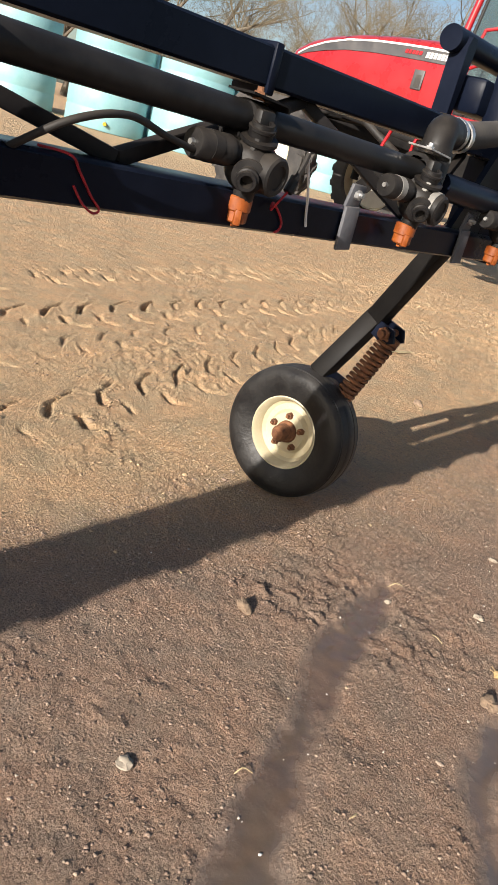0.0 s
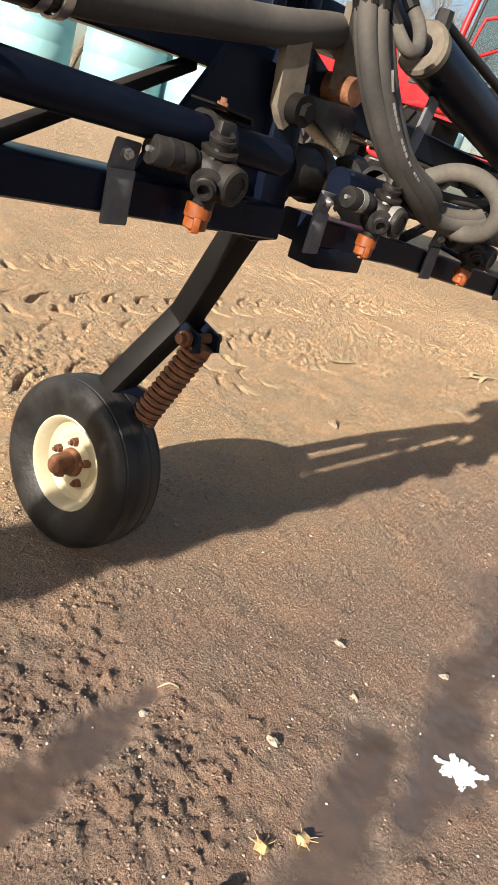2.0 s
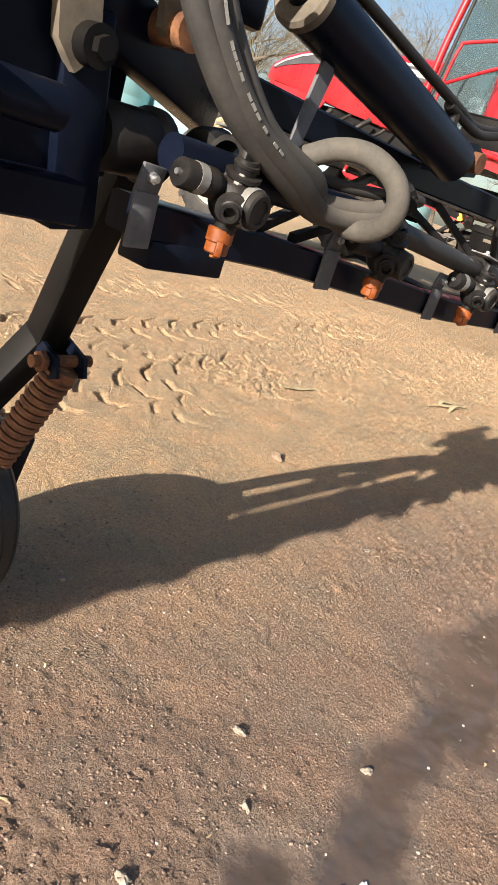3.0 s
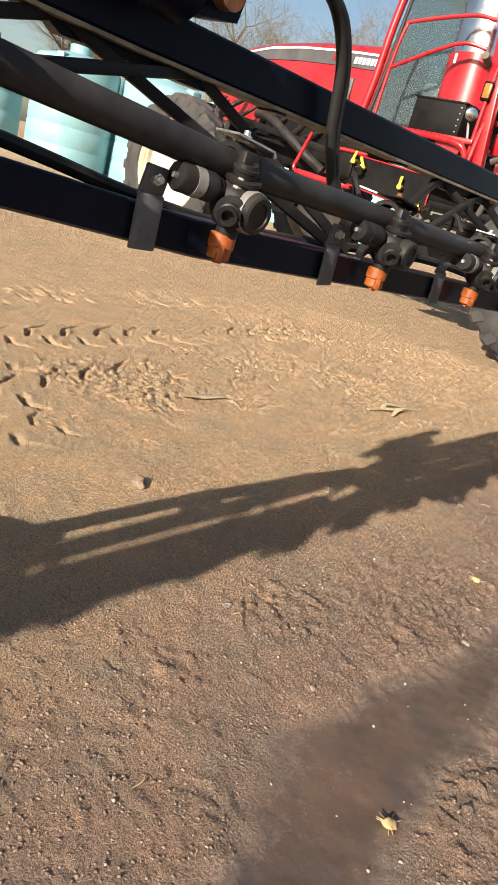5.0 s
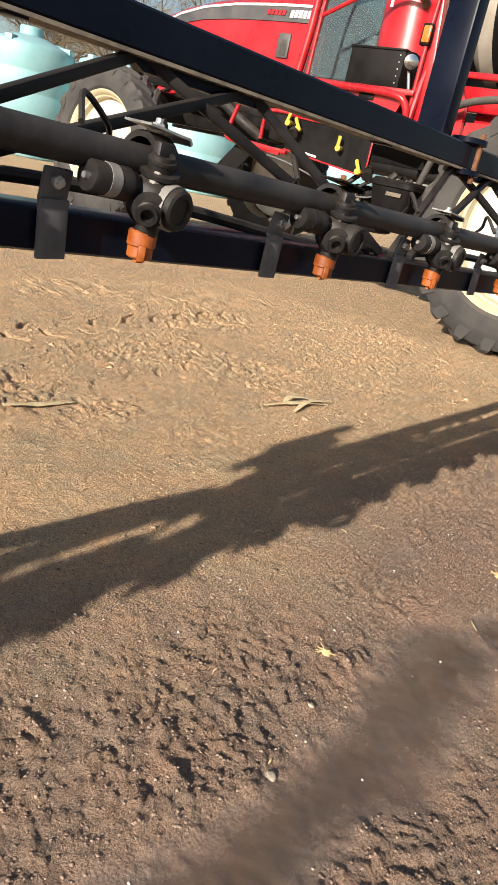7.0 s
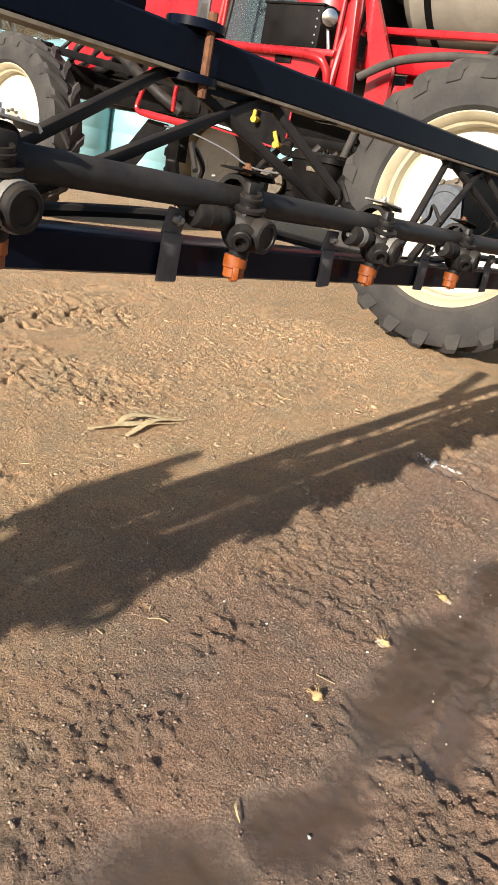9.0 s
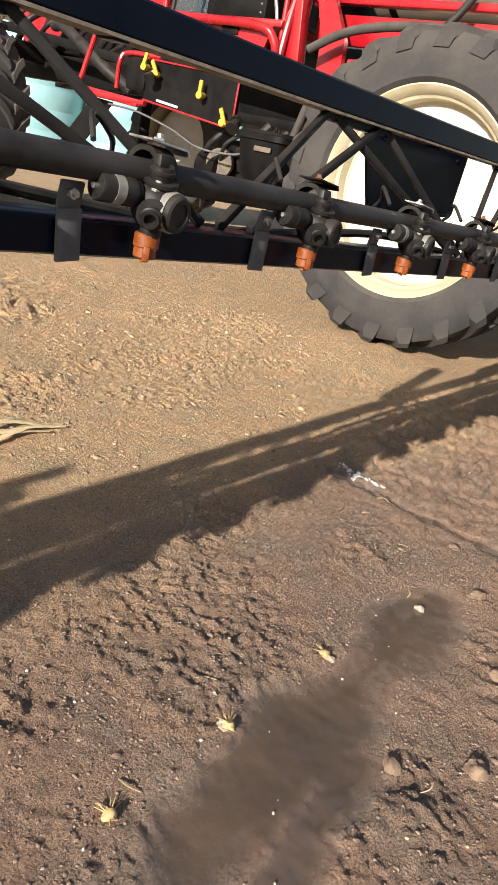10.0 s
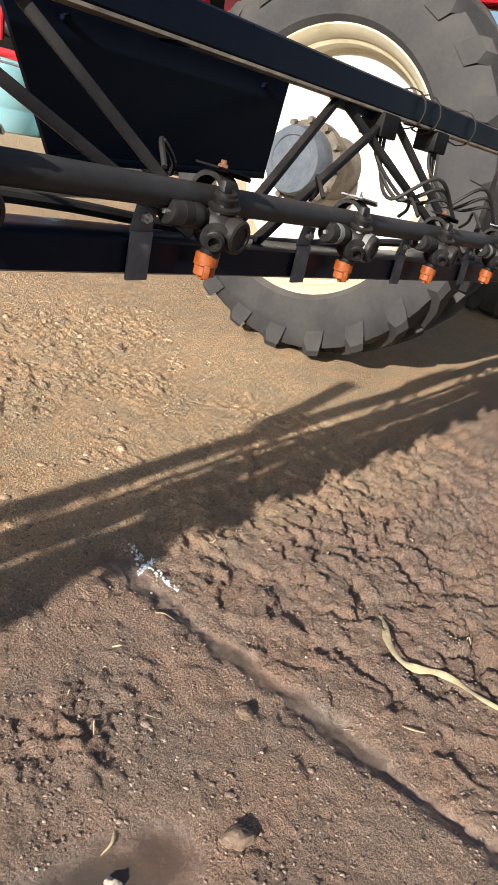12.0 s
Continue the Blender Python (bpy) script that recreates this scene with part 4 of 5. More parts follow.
# black splash panel between the chord and the bar
panel = thing("splash_panel", (5.5, 0.30, 0.87), "flat black panel hung under the boom chord", "panel")
part("sheet", plate(B(), [(5.18, 0.30, 1.085), (5.865, 0.30, 1.085), (5.84, 0.30, 0.885), (5.30, 0.30, 0.86)], 0.008), BOOM, panel)
part("edge_strip", beam(B(), (5.31, 0.296, 0.862), (5.83, 0.296, 0.887), 0.010, 0.014, 0.002), BOOM, panel)
for x in (5.3, 5.78):
    part("bolt", rod(B(), (x, 0.288, 1.045), (x, 0.300, 1.045), 0.006, 0.006, 6), BOOM, panel)

# ties and wires at the outer nozzles
solo("cable_tie", hose(B(), [(0.098, 0.010, 0.997), (0.108, 0.012, 0.98), (0.135, 0.020, 0.945), (0.150, 0.0265, 0.925), (0.158, 0.027, 0.907)], 0.0020, 6), WHITEDECAL, "white plastic cable tie hanging from the pipe", "cable tie")
sensor = thing("wire_plug", (0.08, 0.01, 0.95), "black inline wire plug with a red wire", "wire plug")
part("plug", hose(B(), [(0.083, 0.008, 0.966), (0.079, 0.008, 0.957), (0.074, 0.008, 0.947)], 0.0065, 8), PLASTIC, sensor)
part("wire", hose(B(), [(0.074, 0.008, 0.947), (0.068, 0.012, 0.935), (0.066, 0.02, 0.922), (0.072, 0.024, 0.930), (0.088, 0.0265, 0.922), (0.103, 0.027, 0.908), (0.102, 0.027, 0.898), (0.094, 0.027, 0.894)], 0.0016, 6), REDTIE, sensor, "red wire")
part("lead", hose(B(), [(0.099, 0.010, 0.996), (0.092, 0.008, 0.982), (0.083, 0.008, 0.965)], 0.0034, 6), HOSEBLACK, sensor)
solo("red_wire_wrap", hose(B(), [(-0.26, 0.045, 0.940), (-0.235, 0.028, 0.9385), (-0.222, 0.0275, 0.925), (-0.205, 0.0275, 0.905), (-0.192, 0.028, 0.893), (-0.20, 0.027, 0.889), (-0.215, 0.026, 0.897), (-0.228, 0.0265, 0.912)], 0.0013, 6), REDTIE, "thin red wire wrapped round the boom bar", "wire")


# ---- the sprayer ----
MX = 9.55
sp = thing("field_sprayer", (MX, 3.5, 0), "red self-propelled field sprayer with cream wheels and glazed cab", "sprayer")


def big_wheel(name, c, r, rim_r, width, side, lugs, label):
    """A lugged farm wheel; side is -1 when its outer face looks to -x."""
    c = Vector(c)
    ax = Vector((side, 0, 0))
    w = width / 2
    wheel = new(name)
    wheel.parent = sp
    wheel.matrix_basis = Matrix.Translation(c - Vector((MX, 3.5, 0)))
    bm = B()
    lathe(bm, [(w * 0.80, rim_r), (w * 0.98, rim_r + 0.04), (w * 1.0, rim_r + (r - rim_r) * 0.45), (w * 0.94, r - 0.075), (w * 0.86, r - 0.045), (0, r - 0.035),
               (-w * 0.86, r - 0.045), (-w * 0.94, r - 0.075), (-w, rim_r + (r - rim_r) * 0.45), (-w * 0.98, rim_r + 0.04), (-w * 0.8, rim_r)], c, ax, 72)
    fm = frame_of((0, 0, 0), ax)
    for k in range(lugs):
        for sgn in (-1, 1):
            a0 = 2 * math.pi * (k + (0.5 if sgn > 0 else 0)) / lugs
            sweep = 0.26
            ring = []
            for s, (u, da) in enumerate(((0.02, sweep), (0.45, sweep * 0.45), (0.86, 0.03), (0.985, 0.0), (1.0, -0.02))):
                rr = (r, r, r - 0.006, r - 0.035, r - 0.125)[s]
                lo = (r - 0.05, r - 0.05, r - 0.055, r - 0.085, r - 0.135)[s]
                hw = 0.036 / r
                pts = []
                for rad, e in ((lo, -1.3), (rr, -0.8), (rr, 0.8), (lo, 1.3)):
                    a = a0 + da * sgn * side * -1 * (1 if sgn > 0 else -1) * -1 + e * hw * 1.25
                    pts.append(bm.verts.new(c + fm @ Vector((rad * math.cos(a), rad * math.sin(a), sgn * u * w * 1.02))))
                ring.append(pts)
            for p0, p1 in zip(ring, ring[1:]):
                for q in range(3):
                    bm.faces.new((p0[q], p0[q + 1], p1[q + 1], p1[q]))
            bm.faces.new(ring[0])
            bm.faces.new(ring[-1][::-1])
    part("tyre", bm, BIGRUBBER, wheel, "dusty lugged tractor tyre")
    bm = B()
    lathe(bm, [(-w * 0.82, rim_r), (w * 0.70, rim_r - 0.005), (w * 0.80, rim_r + 0.014), (w * 0.86, rim_r + 0.018), (w * 0.87, rim_r + 0.006), (w * 0.80, rim_r - 0.012),
               (w * 0.66, rim_r - 0.03), (w * 0.56, rim_r - 0.036), (w * 0.50, rim_r - 0.055), (w * 0.18, rim_r - 0.06), (w * 0.1, rim_r - 0.085)], c, ax, 72)
    part("rim", bm, CREAM, wheel, "cream painted rim")
    bm = B()
    lathe(bm, [(w * 0.12, rim_r - 0.06), (w * 0.14, rim_r - 0.12), (w * 0.05, rim_r * 0.45), (w * 0.08, 0.19), (w * 0.08, 0)], c, ax, 48)
    part("wheel_disc", bm, WHITE, wheel, "white wheel disc")
    bm = B()
    drive = r > 0.90
    if drive:
        lathe(bm, [(0.01, 0.15), (0.235, 0.15), (0.245, 0.190), (0.30, 0.190), (0.31, 0.178), (0.31, 0.0)], c, ax, 40)
    else:
        lathe(bm, [(w * 0.05, 0.17), (w * 0.42, 0.165), (w * 0.45, 0.15), (w * 0.46, 0.11), (w * 0.95, 0.105), (w * 1.0, 0.09), (w * 1.0, 0.0)], c, ax, 32)
    hub = part("hub", bm, TAN if drive else WHITE, wheel, "dusty final drive hub")
    for k in range(12):
        a = 2 * math.pi * k / 12
        o = c + fm @ Vector(((0.185 if drive else 0.138) * math.cos(a), (0.185 if drive else 0.138) * math.sin(a), 0.30 if drive else w * 0.44))
        part("wheel_nut", rod(B(), o, o + ax * 0.035, 0.017, 0.015, 6), TAN, hub)
    if drive:
        part("hub_cap", lathe(B(), [(0.30, 0.158), (0.40, 0.153), (0.42, 0.144), (0.42, 0.110), (0.414, 0.105), (0.418, 0)], c, ax, 36), HUBGREY, hub)
    return wheel


big_wheel("rear_wheel", (7.915, 1.37, 0.915), 0.925, 0.598, 0.48, -1, 22, "")
big_wheel("rear_wheel", (2 * MX - 7.915, 1.37, 0.915), 0.925, 0.598, 0.48, 1, 22, "")
big_wheel("front_wheel", (8.13, 6.72, 0.875), 0.885, 0.57, 0.40, -1, 20, "")
big_wheel("front_wheel", (2 * MX - 7.68, 6.72, 0.875), 0.885, 0.57, 0.40, 1, 20, "")

# chassis
for x in (9.1, 10.0):
    part("chassis_rail", beam(B(), (x, -0.6, 1.42), (x, 7.6, 1.42), 0.14, 0.26, 0.01), BLACKBOX, sp)
part("axle", beam(B(), (8.1, 1.36, 1.20), (11.0, 1.36, 1.20), 0.24, 0.26, 0.02), BLACKBOX, sp)
part("axle", beam(B(), (8.3, 6.72, 1.52), (10.8, 6.72, 1.52), 0.16, 0.18, 0.02), BLACKBOX, sp)
for x in (8.4, 10.7):
    part("king_post", rod(B(), (x, 6.72, 0.80), (x, 6.72, 1.75), 0.07, 0.07, 16), BLACKBOX, sp)
    part("drop_case", box(B(), (x + (0.08 if x < MX else -0.08), 1.36, 1.03), (0.20, 0.34, 0.62), bev=0.03), BLACKBOX, sp)

# hood: rings of (y, half width, side bottom, shoulder, top)
def hood_ring(bm, y, w, lo, sh, top, n=7):
    vs = []
    for side in (-1, 1):
        prof = [(w * 0.97, lo), (w, lo + (sh - lo) * 0.5), (w * 0.985, sh)]
        prof += [(w * math.cos(a) ** 0.7 * 0.985, sh + (top - sh) * math.sin(a)) for a in (math.pi / 2 * k / n for k in range(1, n))]
        col = [bm.verts.new((MX + side * a, y, z)) for a, z in prof]
        vs += col if side < 0 else col[::-1]
        if side < 0:
            vs.append(bm.verts.new((MX, y, top)))
    return vs


bm = B()
rings = [hood_ring(bm, *r) for r in ((4.62, 0.46, 1.90, 2.66, 2.86), (5.2, 0.455, 1.92, 2.65, 2.85), (5.8, 0.445, 1.98, 2.61, 2.83), (6.4, 0.43, 2.06, 2.55, 2.78),
                                     (6.9, 0.41, 2.12, 2.47, 2.70), (7.25, 0.385, 2.16, 2.38, 2.60), (7.5, 0.33, 2.18, 2.30, 2.48), (7.6, 0.24, 2.2, 2.26, 2.38))]
for a, b in zip(rings, rings[1:]):
    for k in range(len(a) - 1):
        bm.faces.new((a[k], a[k + 1], b[k + 1], b[k]))
bm.faces.new(rings[-1])
bm.faces.new(rings[0][::-1])
hood = part("hood", bm, RED, sp, "glossy red engine hood")


def hood_w(y):
    return float(np.interp(y, [4.62, 5.2, 5.8, 6.4, 6.9, 7.25, 7.5, 7.6], [0.46, 0.455, 0.445, 0.43, 0.41, 0.385, 0.33, 0.24]))


def hood_band(name, edges, material, proud, label):
    """A decal strip that follows the hood's side: rows of (y, low, high)."""
    bm = B()
    rows = []
    for y, lo, hi in edges:
        x = MX - hood_w(y) - proud
        rows.append((bm.verts.new((x + 0.004 * abs(lo - 2.3), y, lo)), bm.verts.new((x + 0.008, y, hi)), bm.verts.new((x + 0.06, y, hi)), bm.verts.new((x + 0.06, y, lo))))
    for a, b in zip(rows, rows[1:]):
        for k in range(4):
            bm.faces.new((a[k], a[(k + 1) % 4], b[(k + 1) % 4], b[k]))
    bm.faces.new(rows[0])
    bm.faces.new(rows[-1][::-1])
    part(name, bm, material, hood, label)


YS = [4.72, 5.1, 5.5, 6.0, 6.5, 6.9, 7.2, 7.42]
MID = [2.60, 2.605, 2.605, 2.595, 2.56, 2.49, 2.41, 2.33]
HALF = [0.075, 0.075, 0.073, 0.07, 0.062, 0.05, 0.03, 0.01]
hood_band("stripe", [(y, m - h, m + h) for y, m, h in zip(YS, MID, HALF)], CHARCOAL, 0.010, "charcoal stripe")
hood_band("pinstripe", [(y, m + h, m + h + 0.028) for y, m, h in zip(YS, MID, HALF)], WHITEDECAL, 0.012, "white pinstripe")
# marks on the stripe, plain shapes
for y0, y1, zc, h, material in ((4.80, 5.16, 2.607, 0.075, WHITEDECAL), (5.22, 5.50, 2.615, 0.05, RED)):
    n = 6 if material is WHITEDECAL else 5
    for k in range(n):
        a = y0 + (y1 - y0) * k / n
        b = a + (y1 - y0) / n * 0.78
        x = MX - hood_w(a) - 0.016
        bm = plate(B(), [(x, a, zc - h / 2), (x, b, zc - h / 2), (x, b - 0.012, zc + h / 2), (x, a - 0.012, zc + h / 2)], 0.012, "x")
        part("mark", bm, material, hood, "plain slanted mark")
bm = box(B(), (MX - 0.462, 5.16, 2.29), (0.03, 0.17, 0.25), bev=0.012)
vent = part("vent", bm, CHARCOAL, hood, "dark recessed side vent")
part("vent_mesh", box(B(), (MX - 0.478, 5.15, 2.27), (0.008, 0.09, 0.16), bev=0.004), HOSE, hood)
# engine bay below the hood
part("engine_bay", box(B(), (MX, 6.0, 1.80), (0.70, 2.6, 0.42), bev=0.02), BLACKBOX, sp)
part("side_panel", plate(B(), [(9.06, 6.2, 2.05), (9.06, 7.3, 2.15), (9.06, 7.2, 1.75), (9.06, 6.9, 1.55), (9.06, 6.4, 1.72)], 0.02, "x"), RED, sp)
for k in range(7):
    y = 5.0 + k * 0.33
    part("engine_pipe", hose(B(), [(8.98, y, 1.95), (8.9 - 0.03 * (k % 3), y + 0.1, 1.80), (8.92, y + 0.35, 1.68 - 0.05 * (k % 2)), (9.0, y + 0.6, 1.62)], 0.022 + 0.012 * (k % 2), 10), HOSEBLACK, sp)
part("intake_pipe", hose(B(), [(8.75, 6.15, 1.78), (8.62, 5.85, 1.76), (8.55, 5.45, 1.60), (8.58, 5.1, 1.42), (8.7, 4.9, 1.30)], 0.055, 14), HOSEBLACK, sp)
part("engine_frame", beam(B(), (8.55, 4.6, 1.50), (8.6, 6.9, 1.72), 0.06, 0.08, 0.008), BLACKBOX, sp)

# cab
CX0, CX1 = 8.62, 10.48
CABZ0, CABZ1 = 1.92, 3.55
part("cab_floor", box(B(), (MX, 3.78, 1.86), (CX1 - CX0, 1.62, 0.14), bev=0.02), BLACKBOX, sp)
part("cab_roof", box(B(), (MX, 3.80, 3.60), (2.0, 1.7, 0.16), bev=0.05), RED, sp)
for x in (CX0, CX1):
    s = 1 if x > MX else -1
    part("pillar", hose(B(), [(x, 4.52, 1.90), (x, 4.46, 2.35), (x + 0.0, 4.42, 2.9), (x - s * 0.02, 4.34, 3.54)], 0.045, 12), RED, sp, "red front pillar")
    part("pillar", beam(B(), (x, 3.05, 1.92), (x, 3.0, 3.54), 0.07, 0.10, 0.015, (0, 1, 0)), RED, sp, "red rear pillar")
    part("window_seal", hose(B(), [(x - s * 0.0, 4.42, 1.95), (x, 4.36, 2.4), (x, 4.30, 3.0), (x, 4.24, 3.5)], 0.022, 8), HOSEBLACK, sp)
    pane = part("side_window", plate(B(), [(x, 3.08, 1.95), (x, 4.42, 1.95), (x, 4.34, 2.6), (x, 4.22, 3.52), (x, 3.06, 3.52)], 0.008, "x"), GLASS, sp, "tinted glass door pane")
    pane.visible_shadow = False
    part("sill", box(B(), (x, 3.75, 1.925), (0.06, 1.5, 0.05), bev=0.01), HOSEBLACK, sp)
pane = part("windscreen", plate(B(), [(CX0 + 0.05, 4.47, 1.95), (CX1 - 0.05, 4.47, 1.95), (CX1 - 0.05, 4.28, 3.52), (CX0 + 0.05, 4.28, 3.52)], 0.008), GLASS, sp)
pane.visible_shadow = False
part("cab_back", plate(B(), [(CX0, 3.0, 1.92), (CX1, 3.0, 1.92), (CX1, 3.0, 2.45), (CX0, 3.0, 2.45)], 0.03), BLACKBOX, sp)
seat = part("operator_seat", box(B(), (MX, 3.45, 2.30), (0.52, 0.5, 0.14), bev=0.05), CHARCOAL, sp)
part("seat_back", box(B(), (MX, 3.22, 2.68), (0.50, 0.14, 0.72), bev=0.06), CHARCOAL, seat)
part("console", box(B(), (MX + 0.1, 4.2, 2.25), (0.5, 0.25, 0.6), bev=0.05), CHARCOAL, sp)
part("steering_wheel", lathe(B(), [(0, 0.20), (0.02, 0.205), (0.02, 0.18), (0, 0.18)], (MX, 4.0, 2.55), (0, -0.5, 0.8), 24), CHARCOAL, sp)
# red rounded column beside the cab
bm = B()
lathe(bm, [(0.0, 0.0), (0.0, 0.30), (0.03, 0.325), (0.62, 0.325)], (8.72, 3.32, 2.05), (0.0, 0.03, 1), 36)
part("air_column", bm, RED, sp, "rounded red column")
part("exhaust_sleeve", lathe(B(), [(0.62, 0.315), (1.35, 0.315), (1.35, 0)], (8.72, 3.32, 2.05), (0.0, 0.03, 1), 36), CHROME, sp, "polished steel stack above the column")
part("sticker", box(B(), (8.43, 3.42, 2.60), (0.02, 0.10, 0.09), Euler((0, 0, 0.3)).to_matrix()), WHITEDECAL, sp, "small white warning sticker")

# platform, steps and rails
part("deck", box(B(), (8.40, 3.70, 1.835), (0.62, 1.75, 0.05), bev=0.012), RED, sp, "red step deck")
part("deck_skirt", plate(B(), [(8.09, 2.88, 1.85), (8.09, 4.30, 1.85), (8.09, 4.1, 1.76), (8.09, 3.3, 1.70), (8.09, 2.95, 1.66)], 0.03, "x"), RED, sp)
part("skirt_slot", box(B(), (8.083, 3.28, 1.765), (0.012, 0.16, 0.06), bev=0.006), BLACKBOX, sp)
part("deck_tube", hose(B(), [(8.07, 4.4, 1.84), (8.05, 3.6, 1.82), (8.05, 3.0, 1.80), (8.08, 2.86, 1.72), (8.12, 2.84, 1.55)], 0.032, 12), RED, sp)
rails = [[(8.14, 4.02, 1.86), (8.12, 3.98, 2.42), (8.12, 3.93, 2.75), (8.14, 3.86, 2.82), (8.20, 3.30, 2.93), (8.25, 3.05, 2.92)],
         [(8.12, 3.98, 2.38), (8.14, 3.5, 2.60), (8.16, 3.25, 2.68), (8.22, 3.05, 2.66)],
         [(8.16, 2.86, 1.55), (8.14, 2.85, 2.2), (8.16, 2.83, 2.9)]]
for r in rails:
    part("handrail", hose(B(), r, 0.019, 10), RED, sp, "red tube handrail")
tool = part("tool_box", box(B(), (8.30, 3.30, 2.01), (0.34, 0.56, 0.30), bev=0.012), BLACKBOX, sp, "black steel tool box on the deck")
part("lid_edge", box(B(), (8.30, 3.30, 2.163), (0.36, 0.58, 0.018), bev=0.004), BLACKBOX, tool)
for k in range(5):
    part("screw", rod(B(), (8.125, 3.06, 1.90 + k * 0.055), (8.133, 3.06, 1.90 + k * 0.055), 0.007, 0.007, 8), STEEL, tool)
# lamps on the corner post
part("corner_post", hose(B(), [(8.12, 2.83, 1.45), (8.14, 2.82, 1.75), (8.20, 2.82, 2.05)], 0.028, 10), RED, sp)
bm = B()
lathe(bm, [(-0.05, 0.0), (-0.045, 0.05), (0.0, 0.072), (0.018, 0.075), (0.022, 0.068)], (8.10, 2.93, 2.07), (-0.75, -0.66, -0.08), 28)
lamp = part("work_lamp", bm, BLACKBOX, sp, "round work lamp")
part("lens", lathe(B(), [(0.012, 0.069), (0.026, 0.06), (0.034, 0.03), (0.036, 0)], (8.10, 2.93, 2.07), (-0.75, -0.66, -0.08), 28), CHROME, lamp, "bright lamp lens")
part("lamp_stem", rod(B(), (8.12, 2.94, 2.0), (8.13, 2.9, 1.85), 0.014, 0.014, 8), STEEL, lamp)
mk = part("marker_lamp", box(B(), (8.13, 2.86, 2.29), (0.05, 0.09, 0.17), bev=0.012), BLACKBOX, sp)
part("lens", box(B(), (8.105, 2.85, 2.29), (0.03, 0.07, 0.13), bev=0.01), AMBER, mk, "amber lens")
part("tube_end", rod(B(), (8.16, 2.95, 2.52), (8.0, 2.93, 2.56), 0.035, 0.035, 14), TAN, sp, "short dusty exhaust stub")
# red frame that carries the tank
part("frame_arm", beam(B(), (8.22, 2.74, 1.50), (8.22, 2.93, 3.0), 0.10, 0.13, 0.012, (0, 1, 0)), RED, sp, "red frame upright")
part("frame_gusset", plate(B(), [(8.30, 2.80, 2.3), (8.30, 2.70, 2.3), (8.30, 2.42, 1.80), (8.30, 2.40, 1.45), (8.30, 2.60, 1.35), (8.30, 2.62, 1.80)], 0.05, "x"), RED, sp, "red frame gusset")
part("fender", plate(B(), [(8.36, 2.40, 1.70), (8.36, 2.45, 1.45), (8.36, 2.36, 1.35), (8.36, 2.10, 1.55), (8.36, 2.05, 1.72)], 0.4, "x"), RED, sp, "red fender panel")
part("frame_beam", beam(B(), (8.52, -0.4, 1.90), (8.52, 2.8, 1.90), 0.10, 0.20, 0.012), RED, sp)
part("frame_beam", beam(B(), (8.42, -0.4, 2.07), (8.42, 2.8, 2.07), 0.09, 0.05, 0.008), RED, sp)
part("cross_plate", box(B(), (8.9, 2.0, 1.72), (0.6, 0.9, 0.22), bev=0.01), RED, sp)
bm = B()
lathe(bm, [(-0.02, 0.0), (0.0, 0.45), (0.06, 0.66), (0.16, 0.74), (3.2, 0.74), (3.3, 0.66), (3.36, 0.45), (3.38, 0)], (MX, 2.95, 2.86), (0, -1, 0), 56)
part("product_tank", bm, BEIGE, sp, "dusty pale liquid tank")
for y in (2.62, 1.2, 0.2):
    part("tank_band", lathe(B(), [(-0.03, 0.742), (-0.03, 0.75), (0.03, 0.75), (0.03, 0.742)], (MX, y, 2.86), (0, -1, 0), 56), BLACKBOX, sp)
part("return_hose", hose(B(), [(8.15, 2.60, 1.70), (8.16, 2.40, 1.80), (8.18, 2.20, 1.86), (8.2, 1.8, 1.90), (8.22, 1.2, 1.88), (8.25, 0.4, 1.88)], 0.030, 14), HOSE, sp, "grey corrugated hose")
part("drop_hose", hose(B(), [(8.34, 1.55, 2.15), (8.26, 1.62, 1.98), (8.25, 1.75, 1.85), (8.3, 1.95, 1.70), (8.4, 2.1, 1.55)], 0.026, 12), HOSEBLACK, sp)
# valve panel with its guard
panel = part("valve_panel", plate(B(), [(8.02, 3.05, 1.10), (8.02, 4.02, 1.20), (8.02, 4.02, 1.50), (8.02, 3.05, 1.45)], 0.03, "x"), BLACKBOX, sp, "black valve panel edged in red")
for a, b in (((8.012, 3.05, 1.10), (8.012, 4.02, 1.20)), ((8.012, 3.05, 1.10), (8.012, 3.05, 1.45)), ((8.012, 3.05, 1.45), (8.012, 4.02, 1.50))):
    part("red_edge", beam(B(), a, b, 0.012, 0.014, 0.002), RED, panel)
part("text_bar", beam(B(), (8.012, 3.62, 1.185), (8.012, 3.86, 1.21), 0.006, 0.018, 0.001), WHITEDECAL, panel, "white strip of lettering as a plain bar")
for y, z, ang in ((3.36, 1.33, 0.05), (3.10, 1.17, -0.5), (3.86, 1.43, -0.6), (3.98, 1.47, 0.3)):
    bm = B()
    box(bm, (7.95, y, z), (0.02, 0.034, 0.13), Euler((ang, 0, 0)).to_matrix(), 0.008)
    rod(bm, (7.93, y - 0.01, z - 0.04), (7.99, y, z - 0.04), 0.026, 0.026, 14)
    part("valve_handle", bm, YELLOW, panel, "yellow valve handle")
    part("valve_stem", rod(B(), (7.96, y, z - 0.045), (8.05, y, z - 0.045), 0.022, 0.03, 12), HOSEBLACK, panel)
for y, z in ((3.0, 1.18), (3.9, 1.42)):
    part("coupler", lathe(B(), [(0, 0.03), (0.03, 0.045), (0.05, 0.045), (0.05, 0.035), (0.10, 0.035), (0.10, 0.048), (0.13, 0.048), (0.13, 0.0)], (8.0, y, z), (-0.7, -0.3, -0.6), 16), PLASTIC, panel)
